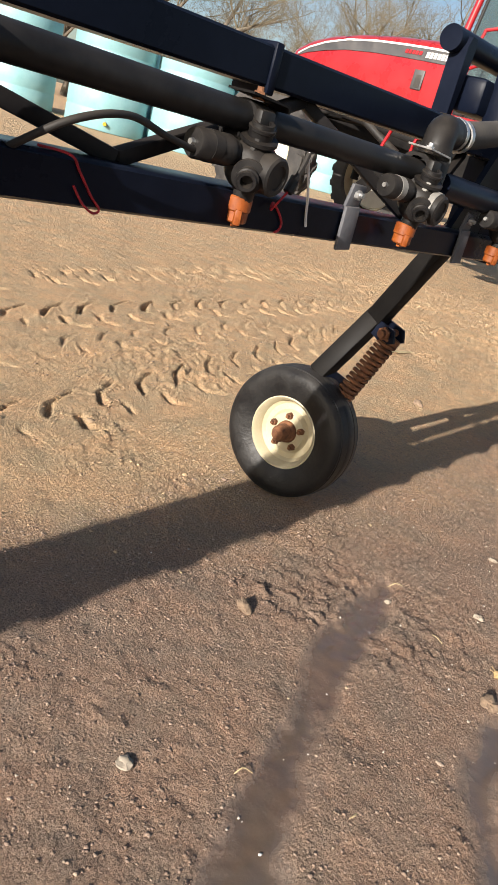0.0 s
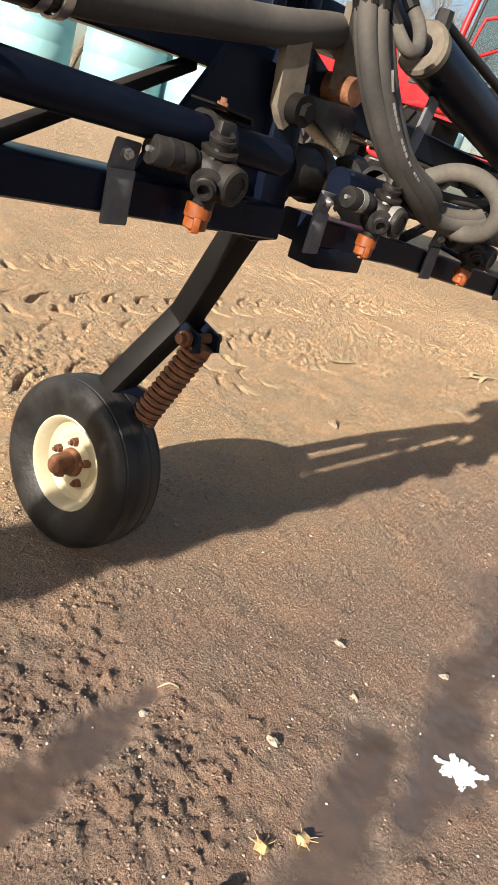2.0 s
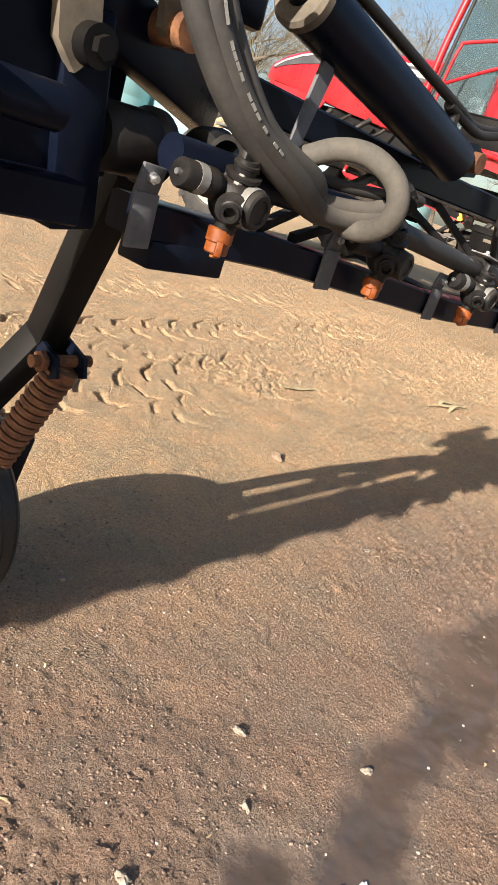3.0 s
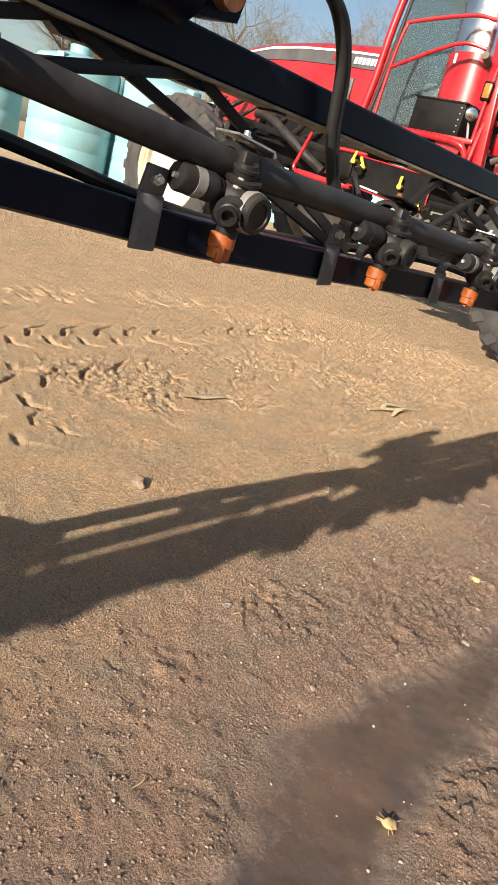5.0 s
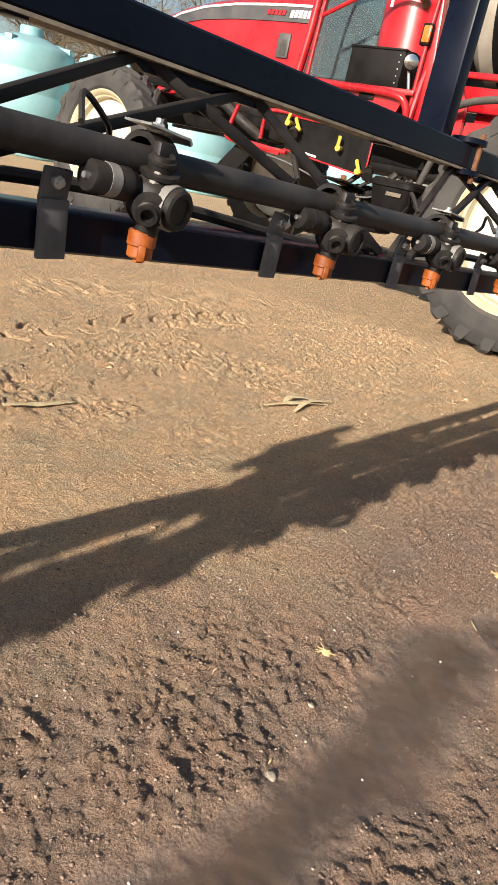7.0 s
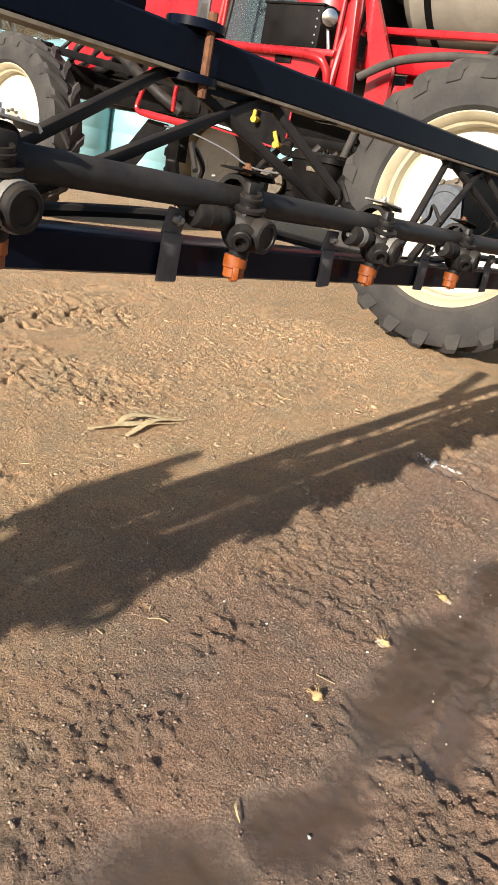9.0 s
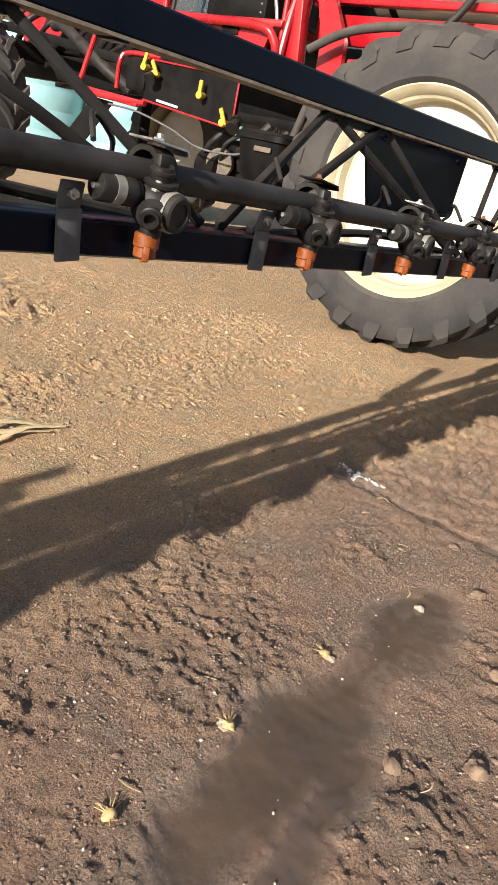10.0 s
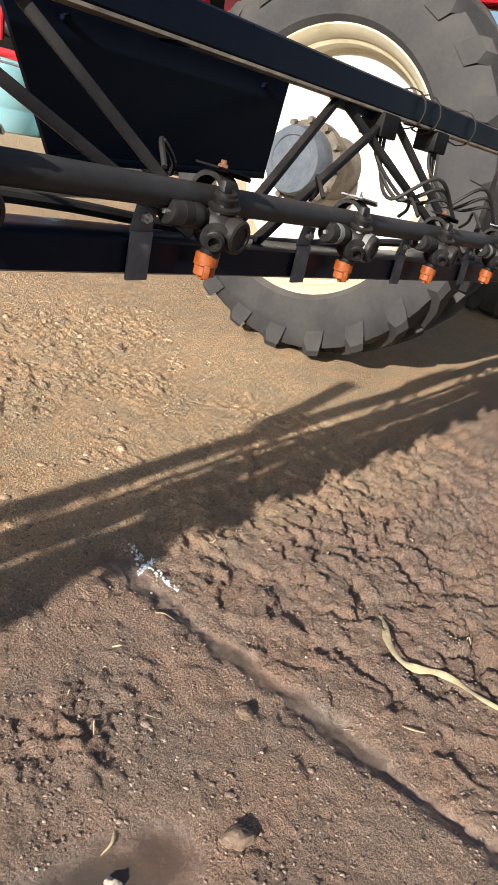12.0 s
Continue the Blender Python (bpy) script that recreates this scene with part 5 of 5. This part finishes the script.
part("guard", hose(B(), [(7.98, 4.62, 1.62), (7.96, 4.70, 1.35), (7.95, 4.72, 1.22), (7.95, 4.55, 1.18), (7.96, 4.25, 1.17), (7.98, 3.95, 1.17)], 0.022, 10), RED, sp, "red tube guard")
part("guard", hose(B(), [(7.98, 4.30, 1.25), (7.97, 4.28, 1.45), (8.0, 4.22, 1.52), (8.05, 3.9, 1.52)], 0.020, 10), RED, sp, "red tube guard")
part("guard_bar", beam(B(), (7.97, 4.68, 1.20), (7.97, 4.02, 1.16), 0.03, 0.06, 0.008), RED, sp)
part("battery_box", box(B(), (8.1, 4.12, 1.38), (0.2, 0.22, 0.24), bev=0.02), BLACKBOX, sp)
part("mud_flap", plate(B(), [(8.05, 4.66, 1.16), (8.05, 4.40, 1.14), (8.05, 4.78, 0.72), (8.05, 5.05, 0.74)], 0.012, "x"), BLACKBOX, sp)
part("mud_flap", plate(B(), [(8.04, 2.35, 1.25), (8.04, 2.15, 1.10), (8.04, 2.35, 0.80), (8.04, 2.52, 0.95)], 0.012, "x"), BLACKBOX, sp)
# rinse tank
def soft_square(bm, c, rows, seg=32):
    """A tapering tub of rounded-square rings: rows of (height, half width)."""
    rings = []
    for z, w in rows:
        ring = []
        for k in range(seg):
            a = 2 * math.pi * (k + 0.5) / seg
            ca, sa = math.cos(a), math.sin(a)
            ring.append(bm.verts.new((c[0] + w * math.copysign(abs(ca) ** 0.45, ca), c[1] + w * 1.1 * math.copysign(abs(sa) ** 0.45, sa), c[2] + z)))
        rings.append(ring)
    for a, b in zip(rings, rings[1:]):
        for k in range(seg):
            bm.faces.new((a[k], a[(k + 1) % seg], b[(k + 1) % seg], b[k]))
    bm.faces.new(rings[0][::-1])
    bm.faces.new(rings[-1])
    return bm


ind = part("induction_tank", soft_square(B(), (8.12, 2.72, 0.92), [(-0.22, 0.10), (-0.10, 0.165), (0.14, 0.20), (0.145, 0.22), (0.185, 0.22), (0.19, 0.20), (0.21, 0.19)]), BLACKBOX, sp, "black chemical induction tank with lid")
part("badge", box(B(), (7.915, 2.66, 1.005), (0.012, 0.15, 0.035), bev=0.005), TAN, ind, "pale oval badge")
part("lid_handle", hose(B(), [(8.04, 2.66, 1.12), (8.04, 2.66, 1.16), (8.2, 2.78, 1.16), (8.2, 2.78, 1.12)], 0.012, 8), BLACKBOX, ind)
part("strut", rod(B(), (8.1, 2.55, 1.12), (8.14, 2.45, 1.55), 0.03, 0.03, 12), HOSE, sp)
part("panel_cable", hose(B(), [(7.96, 4.35, 1.12), (7.95, 4.0, 1.10), (7.95, 3.6, 1.02), (7.95, 3.3, 0.93), (8.0, 3.0, 0.93), (8.1, 2.9, 0.98)], 0.008, 8), STRAP, sp, "thin grey cable")
# pump and plumbing under the frame
part("pump", box(B(), (8.45, 3.15, 0.84), (0.34, 0.40, 0.40), bev=0.05), BLACKBOX, sp)
part("pump_drum", lathe(B(), [(0, 0), (0, 0.16), (0.24, 0.16), (0.24, 0)], (8.26, 3.22, 0.80), (0.2, 1, 0), 24), BLACKBOX, sp)
part("pump_flange", lathe(B(), [(0, 0.05), (0, 0.11), (0.05, 0.11), (0.05, 0)], (8.2, 3.25, 0.85), (-1, -0.3, 0), 20), TAN, sp)
for k in range(5):
    y = 2.5 + 0.17 * k
    part("plumbing_hose", hose(B(), [(8.2, y, 1.12 + 0.03 * (k % 3)), (8.12 - 0.04 * (k % 2), y + 0.12, 1.0), (8.2, y + 0.25, 0.86 + 0.05 * (k % 3)), (8.45, y + 0.4, 0.92)], 0.016 + 0.008 * (k % 3), 8), HOSEBLACK, sp)
part("belly_pan", box(B(), (9.3, 3.0, 1.24), (1.0, 2.4, 0.08), bev=0.02), BLACKBOX, sp)
for k in range(5):
    part("arm_link", beam(B(), (8.35 + 0.1 * k, 2.4 - 0.3 * k, 1.05), (8.6, 2.1 - 0.35 * k, 1.45), 0.05, 0.07, 0.01), BLACKBOX, sp)
# ---- storage tanks ----
def make_tank(place, r, h):
    t = thing("storage_tank", place, "large pale blue ribbed poly storage tank on the yard", "storage tank", "row of storage tanks")
    c = Vector(place)
    prof = [(0.0, 0.0), (0.0, r * 0.985), (0.05, r)]
    for k in range(1, 5):
        z = h * 0.86 * k / 5
        prof += [(z - 0.05, r), (z - 0.02, r * 0.988), (z + 0.02, r * 0.988), (z + 0.05, r)]
    prof += [(h * 0.86, r), (h * 0.885, r * 0.985), (h * 0.90, r * 0.95), (h * 0.97, r * 0.36), (h * 0.975, r * 0.25)]
    part("shell", lathe(B(), prof, c, (0, 0, 1), 56), POLY, t)
    part("manway", lathe(B(), [(h * 0.95, r * 0.26), (h * 1.035, r * 0.26), (h * 1.045, r * 0.24), (h * 1.045, 0)], c, (0, 0, 1), 28), POLY, t)
    for k in range(4):
        a = math.pi / 2 * k + 0.5
        d = Vector((math.cos(a), math.sin(a), 0))
        part("lifting_lug", box(B(), c + d * r * 0.86 + Vector((0, 0, h * 0.905)), (0.34, 0.22, 0.16), Euler((0, 0, a)).to_matrix(), 0.03), POLY, t)
    d = Vector((-0.62, -0.78, 0))
    part("outlet_valve", rod(B(), c + d * r + Vector((0, 0, 0.22)), c + d * (r + 0.14) + Vector((0, 0, 0.22)), 0.06, 0.05, 12), YELLOW, t)
    return t


TANK_R, TANK_H = 1.22, 3.15
tank = make_tank((15.0, 18.9, 0), TANK_R, TANK_H)
for x, y in ((14.6, 23.2), (16.95, 17.3), (18.9, 15.9), (20.9, 14.4), (13.2, 24.8), (17.6, 21.4), (19.8, 19.2), (22.8, 12.9)):
    copy_thing(tank, pose(x, y, 0, 0, 0, random.uniform(-60, 60)))


# ---- bare trees beyond ----
def make_tree(name, place, h, seed, spread_out=0.5):
    rnd = random.Random(seed)
    t = thing(name, place, "tall bare spring tree with pale bark and fine twigs", "tree", "trees behind the yard")
    trunk, crown = B(), B()
    base = Vector(place)

    def stick(bm, a, b, r0, r1, seg):
        f = frame_of(a, b)
        q0 = [bm.verts.new(a + f @ Vector((r0 * math.cos(w), r0 * math.sin(w), 0))) for w in (2 * math.pi * k / seg for k in range(seg))]
        q1 = [bm.verts.new(b + f @ Vector((r1 * math.cos(w), r1 * math.sin(w), 0))) for w in (2 * math.pi * k / seg for k in range(seg))]
        for k in range(seg):
            bm.faces.new((q0[k], q0[(k + 1) % seg], q1[(k + 1) % seg], q1[k]))

    def grow(a, way, length, r, level):
        steps = 3
        p = a
        for s in range(steps):
            way = (way + Vector((rnd.gauss(0, 0.13), rnd.gauss(0, 0.13), rnd.gauss(0.05, 0.08)))).normalized()
            q = p + way * length / steps
            r2 = r * (0.84 if level else 0.9)
            stick(trunk if level < 2 else crown, p, q, r, r2, (9, 6, 4, 3, 3, 3)[level])
            p, r = q, r2
            if level < 5 and (level > 0 or s > 0):
                for _ in range((2, 2, 2, 2, 2)[level] if s < steps - 1 else 2):
                    side = Vector((rnd.gauss(0, 1), rnd.gauss(0, 1), rnd.gauss(0.15, 0.5))).normalized()
                    grow(p, (way * 0.75 + side * (spread_out + 0.25)).normalized(), length * rnd.uniform(0.5, 0.72), max(r * rnd.uniform(0.42, 0.62), 0.006), level + 1) if level < 4 or rnd.random() < 0.7 else None
    grow(base, Vector((0, 0, 1)), h * 0.45, h * 0.022, 0)
    part("trunk", trunk, BARK, t)
    part("crown", crown, TWIG, t, "fine budding twigs")
    return t


t1 = make_tree("bare_tree", (40, 46, 0), 15, 3)
t2 = make_tree("bare_tree", (52, 36, 0), 17, 8, 0.6)
rt = random.Random(5)
for k in range(16):
    a = radians(18 + 50 * k / 15 + rt.uniform(-1.2, 1.2))
    d = rt.uniform(52, 82)
    copy_thing(t1 if k % 2 else t2, pose(d * math.cos(a) + 2, d * math.sin(a), 0, 0, 0, rt.uniform(0, 360)))


# ---- loose soil, stones and straw on the yard ----
ICO = [(0, 0, 1), (0.894, 0, 0.447), (0.276, 0.851, 0.447), (-0.724, 0.526, 0.447), (-0.724, -0.526, 0.447), (0.276, -0.851, 0.447),
       (0.724, 0.526, -0.447), (-0.276, 0.851, -0.447), (-0.894, 0, -0.447), (-0.276, -0.851, -0.447), (0.724, -0.526, -0.447), (0, 0, -1)]
ICO_F = [(0, 1, 2), (0, 2, 3), (0, 3, 4), (0, 4, 5), (0, 5, 1), (1, 6, 2), (2, 7, 3), (3, 8, 4), (4, 9, 5), (5, 10, 1),
         (6, 7, 2), (7, 8, 3), (8, 9, 4), (9, 10, 5), (10, 6, 1), (11, 7, 6), (11, 8, 7), (11, 9, 8), (11, 10, 9), (11, 6, 10)]


OCT = [(1, 0, 0), (0, 1, 0), (-1, 0, 0), (0, -1, 0), (0, 0, 1), (0, 0, -0.6)]
OCT_F = [(0, 1, 4), (1, 2, 4), (2, 3, 4), (3, 0, 4), (1, 0, 5), (2, 1, 5), (3, 2, 5), (0, 3, 5)]


def crumb_material(name, ramp_colours):
    m = bpy.data.materials.new(name)
    m.use_nodes = True
    n, l = m.node_tree.nodes, m.node_tree.links
    geo = n.new("ShaderNodeNewGeometry")
    ramp = n.new("ShaderNodeValToRGB")
    ramp.color_ramp.elements[0].color = (*ramp_colours[0], 1)
    ramp.color_ramp.elements[1].color = (*ramp_colours[-1], 1)
    for k, c in enumerate(ramp_colours[1:-1]):
        e = ramp.color_ramp.elements.new((k + 1) / (len(ramp_colours) - 1))
        e.color = (*c, 1)
    l.new(geo.outputs["Random Per Island"], ramp.inputs[0])
    l.new(ramp.outputs[0], n["Principled BSDF"].inputs["Base Color"])
    n["Principled BSDF"].inputs["Roughness"].default_value = 0.88
    t = n.new("ShaderNodeTexNoise")
    t.inputs["Scale"].default_value = 220
    bp = n.new("ShaderNodeBump")
    bp.inputs["Strength"].default_value, bp.inputs["Distance"].default_value = 0.6, 0.003
    l.new(t.outputs["Fac"], bp.inputs["Height"])
    l.new(bp.outputs[0], n["Principled BSDF"].inputs["Normal"])
    return m


def scatter(name, xs, ys, sizes, flat, material, label, category, seed, sink=0.35, lumpy=True):
    """Many crumbs joined in one mesh, each one a bent little polyhedron."""
    rng = np.random.default_rng(seed)
    n = len(xs)
    zs = height(xs, ys)
    base, faces = (np.array(ICO), np.array(ICO_F)) if lumpy else (np.array(OCT), np.array(OCT_F))
    nv = len(base)
    v = np.repeat(base[None], n, 0) * (1 + rng.uniform(-0.28, 0.28, (n, nv, 1)))
    v = v * np.stack([rng.uniform(0.7, 1.3, n), rng.uniform(0.7, 1.3, n), rng.uniform(*flat, n)], -1)[:, None, :]
    a = rng.uniform(0, 2 * np.pi, n)
    c, s = np.cos(a)[:, None], np.sin(a)[:, None]
    v = np.stack([v[..., 0] * c - v[..., 1] * s, v[..., 0] * s + v[..., 1] * c, v[..., 2]], -1) * sizes[:, None, None]
    v = v + np.stack([xs, ys, zs + sizes * (0.5 - sink)], -1)[:, None, :]
    f = (faces[None] + nv * np.arange(n)[:, None, None]).reshape(-1, 3)
    me = bpy.data.meshes.new(name)
    co = v.reshape(-1, 3)
    me.vertices.add(len(co))
    me.vertices.foreach_set("co", co.ravel())
    me.loops.add(f.size)
    me.loops.foreach_set("vertex_index", f.ravel())
    me.polygons.add(len(f))
    me.polygons.foreach_set("loop_start", np.arange(0, f.size, 3))
    at = me.attributes.new("moist", "FLOAT", "POINT")
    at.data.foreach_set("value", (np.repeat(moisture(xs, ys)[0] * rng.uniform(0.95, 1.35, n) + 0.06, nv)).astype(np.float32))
    me.update()
    me.materials.append(material)
    return tagged(new(name, me), label, category, kind="stuff")


rg = np.random.default_rng(7)


def patchy(n, x0, x1, y0, y1, cut, seed):
    x, y = rg.uniform(x0, x1, n), rg.uniform(y0, y1, n)
    p = fbm(x, y, 1.0, 4, 5, 0.6) + fbm(x, y, 4.0, 3, seed) * 0.6
    _, wet = moisture(x, y)
    keep = (p > cut) & (wet < 0.5)
    return x[keep], y[keep]


PALECRUMB = crumb_material("pale_grit", [(0.42, 0.36, 0.28), (0.62, 0.56, 0.47), (0.75, 0.71, 0.64), (0.5, 0.4, 0.24)])
DAMPCRUMB = crumb_material("damp_crumb", [(0.17, 0.113, 0.08), (0.27, 0.187, 0.136), (0.36, 0.255, 0.188), (0.21, 0.142, 0.10), (0.30, 0.21, 0.152), (0.46, 0.35, 0.26)])
DRYCRUMB = crumb_material("dry_crumb", [(0.15, 0.106, 0.076), (0.36, 0.25, 0.15), (0.55, 0.385, 0.22), (0.22, 0.15, 0.098), (0.48, 0.335, 0.20)])
x, y = patchy(110000, -0.9, 6.8, -0.9, 0.7, -0.4, 61)
scatter("soil_crumbs", x, y, 0.0013 + 0.0034 * rg.random(len(x)) ** 3, (0.3, 0.6), DAMPCRUMB, "damp brown soil crumbs strewn over the yard", "soil crumbs", 1, 0.32, False)
x, y = patchy(2800, -0.9, 7.2, -0.9, 0.75, 0.06, 63)
scatter("soil_clods", x, y, 0.003 + 0.0075 * rg.random(len(x)) ** 3, (0.3, 0.65), DAMPCRUMB, "damp brown clods of churned soil", "clods", 2, 0.75)
x, y = patchy(46000, -0.6, 7.5, 0.5, 3.2, 0.0, 65)
scatter("soil_crumbs", x, y, 0.0018 + 0.0052 * rg.random(len(x)) ** 3, (0.4, 0.75), DRYCRUMB, "dry tan soil crumbs on the trodden yard", "soil crumbs", 3, 0.3, False)
x, y = patchy(4200, 0.0, 7.6, 0.7, 2.9, 0.12, 67)
x2, y2 = rg.uniform(4.6, 7.6, 3600), rg.uniform(0.45, 2.6, 3600)
inside = np.min([np.hypot((x2 - cx) / cr, (y2 - cy) / cr) for cx, cy, cr in CHURNED], axis=0) + fbm(x2, y2, 3.0, 3, 71) < 0.95
x, y = np.concatenate([x, x2[inside]]), np.concatenate([y, y2[inside]])
scatter("soil_clods", x, y, 0.003 + 0.015 * rg.random(len(x)) ** 4, (0.4, 0.8), DRYCRUMB, "dry tan clods churned up by wheels", "clods", 4, 0.72)
x, y = rg.uniform(-0.9, 7.2, 620), rg.uniform(-0.9, 0.6, 620)
scatter("grit", x, y, 0.0012 + 0.0026 * rg.random(620) ** 2, (0.6, 1.0), PALECRUMB, "pale grit grains scattered on damp soil", "grit", 5, 0.2)

# single stones
CLOD = mat("brown_clod", (0.15, 0.10, 0.065), (0.27, 0.19, 0.125), 40, 0.85, bump=0.9, fine=200, per_object=0.15)
FOAM = mat("white_foam", (0.70, 0.71, 0.72), (0.82, 0.83, 0.84), 80, 0.4, bump=0.5, fine=300)
STONES = [(0.55, 0.17, 0.030), (0.04, 0.0, 0.014), (0.953, -0.006, 0.011), (1.515, -0.08, 0.011), (1.39, -0.21, 0.010), (1.12, -0.195, 0.012), (1.69, -0.29, 0.010),
          (2.50, 0.244, 0.013), (2.98, -0.186, 0.012), (4.735, -0.172, 0.012), (4.40, -0.152, 0.014), (5.11, -0.217, 0.013), (5.50, -0.147, 0.026), (6.80, 1.59, 0.035),
          (0.82, -0.36, 0.032), (0.88, -0.40, 0.024), (4.67, -0.53, 0.036), (4.55, -0.42, 0.024), (5.28, -0.30, 0.030), (5.06, -0.50, 0.036), (4.98, -0.46, 0.026), (2.72, 0.84, 0.035)]
rs = random.Random(4)
for x, y, r in STONES:
    bm = B()
    bmesh.ops.create_icosphere(bm, subdivisions=3, radius=r * (1 if r < 0.02 else 0.72))
    sx, sy, sz = rs.uniform(0.8, 1.3), rs.uniform(0.7, 1.0), rs.uniform(0.5, 0.75)
    for v in bm.verts:
        k = 1 + 0.55 * noise.noise(v.co * (1.3 / r) + Vector((x * 9, y * 7, 0))) + 0.3 * noise.noise(v.co * (4.0 / r) + Vector((x * 5, y * 3, 2)))
        v.co = Vector((v.co.x * sx * k, v.co.y * sy * k, v.co.z * sz * k))
    bmesh.ops.rotate(bm, verts=bm.verts, matrix=Euler((rs.uniform(-0.4, 0.4), rs.uniform(-0.4, 0.4), rs.uniform(0, 6))).to_matrix())
    bmesh.ops.translate(bm, verts=bm.verts, vec=(x, y, ground_z(x, y) + r * 0.1))
    solo("stone" if r < 0.02 else "soil_clod", bm, STONE if r < 0.02 else CLOD, "small pale stone lying on damp soil" if r < 0.02 else "brown lump of soil lying on the yard",
         "stone" if r < 0.02 else "clod", "loose stones and clods")


def blade(pts, w, lift=0.006):
    """A flat curled strip of straw along ground points."""
    path = smooth_path([(x, y, ground_z(x, y) + lift + dz) for x, y, dz in pts], 6)
    bm = B()
    rows = []
    n = len(path)
    for i, p in enumerate(path):
        d = (path[min(i + 1, n - 1)] - path[max(i - 1, 0)]).normalized()
        side = d.cross(Vector((0, 0, 1))).normalized()
        k = w * (0.35 + 0.65 * math.sin(math.pi * min(max((i + 0.6) / n, 0.06), 0.94))) / 2
        curl = 0.55 * k * noise.noise(p * 22)
        rows.append([bm.verts.new(p - side * k + Vector((0, 0, curl))), bm.verts.new(p + Vector((0, 0, 0.22 * k))), bm.verts.new(p + side * k - Vector((0, 0, curl))), bm.verts.new(p - Vector((0, 0, 0.002)))])
    for a, b in zip(rows, rows[1:]):
        for k in range(4):
            bm.faces.new((a[k], a[(k + 1) % 4], b[(k + 1) % 4], b[k]))
    bm.faces.new(rows[0])
    bm.faces.new(rows[-1][::-1])
    return bm


solo("corn_leaf", blade([(6.00, -0.17, 0.0), (5.97, -0.20, 0.012), (5.90, -0.24, 0.01), (5.88, -0.30, 0.004), (5.92, -0.37, 0.01), (5.90, -0.47, 0.004), (5.93, -0.60, 0.004)], 0.022),
     STRAW, "long pale dry leaf curled on the mud", "dry leaf")
for pts in ([(4.62, 1.16, 0), (4.78, 1.12, 0.01), (4.95, 1.06, 0)], [(4.70, 1.05, 0), (4.88, 1.10, 0.01), (5.02, 1.07, 0)], [(4.72, 1.13, 0.01), (4.84, 1.17, 0.015), (4.98, 1.10, 0)],
            [(3.50, 1.48, 0), (3.65, 1.47, 0.004), (3.80, 1.46, 0)]):
    solo("corn_leaf", blade(pts, 0.030, 0.010), STRAW, "dry corn leaf lying on trodden soil", "dry leaf", "dry leaves on the yard")
for i in range(70):
    near = i < 46
    x, y = (rs.uniform(-0.4, 6.8), rs.uniform(-0.8, 0.4)) if near else (rs.uniform(1, 7.5), rs.uniform(0.8, 2.4))
    a, ln = rs.uniform(0, 6.28), rs.uniform(0.012, 0.045) * (1 if near else 1.6)
    solo("straw", blade([(x, y, 0), (x + ln * 0.5 * math.cos(a), y + ln * 0.5 * math.sin(a), 0.003), (x + ln * math.cos(a + 0.3), y + ln * math.sin(a + 0.3), 0)], rs.uniform(0.002, 0.0045), 0.004),
         STRAW, "short bit of dry straw on the soil", "straw", "bits of straw on the yard")
# chewed roots and husks
for x, y in ((4.12, -0.157), (4.735, -0.16), (4.40, -0.16), (0.94, -0.33), (1.02, -0.36), (2.28, -0.36), (3.35, -0.05)):
    bm = B()
    bmesh.ops.create_icosphere(bm, subdivisions=2, radius=0.012)
    for v in bm.verts:
        v.co = v.co * (1 + 0.5 * noise.noise(v.co * 130 + Vector((x, y, 0)) * 9))
        v.co.z *= 0.7
    for k in range(7):
        a = rs.uniform(0, 6.28)
        rod(bm, (0, 0, 0), (0.026 * math.cos(a), 0.026 * math.sin(a), rs.uniform(-0.002, 0.008)), 0.0018, 0.0006, 4)
    bmesh.ops.translate(bm, verts=bm.verts, vec=(x, y, ground_z(x, y) + 0.006))
    solo("corn_husk", bm, HUSK, "frayed pale corn husk on wet soil", "husk", "husks on the yard")
# spilt white foam
def make_foam(cx, cy, streaks, count, seed, label):
    """Flat flecks of foam along streaks of (heading, reach, width) round a middle."""
    bm = B()
    rf = random.Random(seed)
    for k in range(count):
        a, reach, wide = streaks[rf.randrange(len(streaks))]
        d = rf.random() ** 0.8
        u, w = reach * d, rf.gauss(0, 0.55) * wide * (1.1 - 0.75 * d)
        x, y = cx + u * math.cos(a) - w * math.sin(a), cy + u * math.sin(a) + w * math.cos(a)
        r = rf.uniform(0.0011, 0.0048) * (1.15 - 0.7 * d)
        bmesh.ops.create_icosphere(bm, subdivisions=1, radius=1, matrix=Matrix.Translation((x, y, ground_z(x, y) + 0.001)) @ Matrix.Rotation(a, 4, "Z") @ Matrix.Diagonal((r * 1.8, r, 0.003, 1)))
    return solo("foam_patch", bm, FOAM, label, "foam", kind="stuff")


make_foam(1.445, -0.458, [(0.1, 0.038, 0.014), (0.9, 0.042, 0.014), (1.9, 0.055, 0.010), (2.6, 0.048, 0.016), (3.7, 0.052, 0.012), (4.5, 0.040, 0.014), (5.4, 0.062, 0.012), (5.9, 0.040, 0.010)], 900, 2, "patch of white spray foam on wet soil")
make_foam(5.70, 0.31, [(1.3, 0.09, 0.014), (4.5, 0.13, 0.012), (0.3, 0.04, 0.012), (3.3, 0.035, 0.012)], 110, 5, "thin streak of white foam along a wet crease")
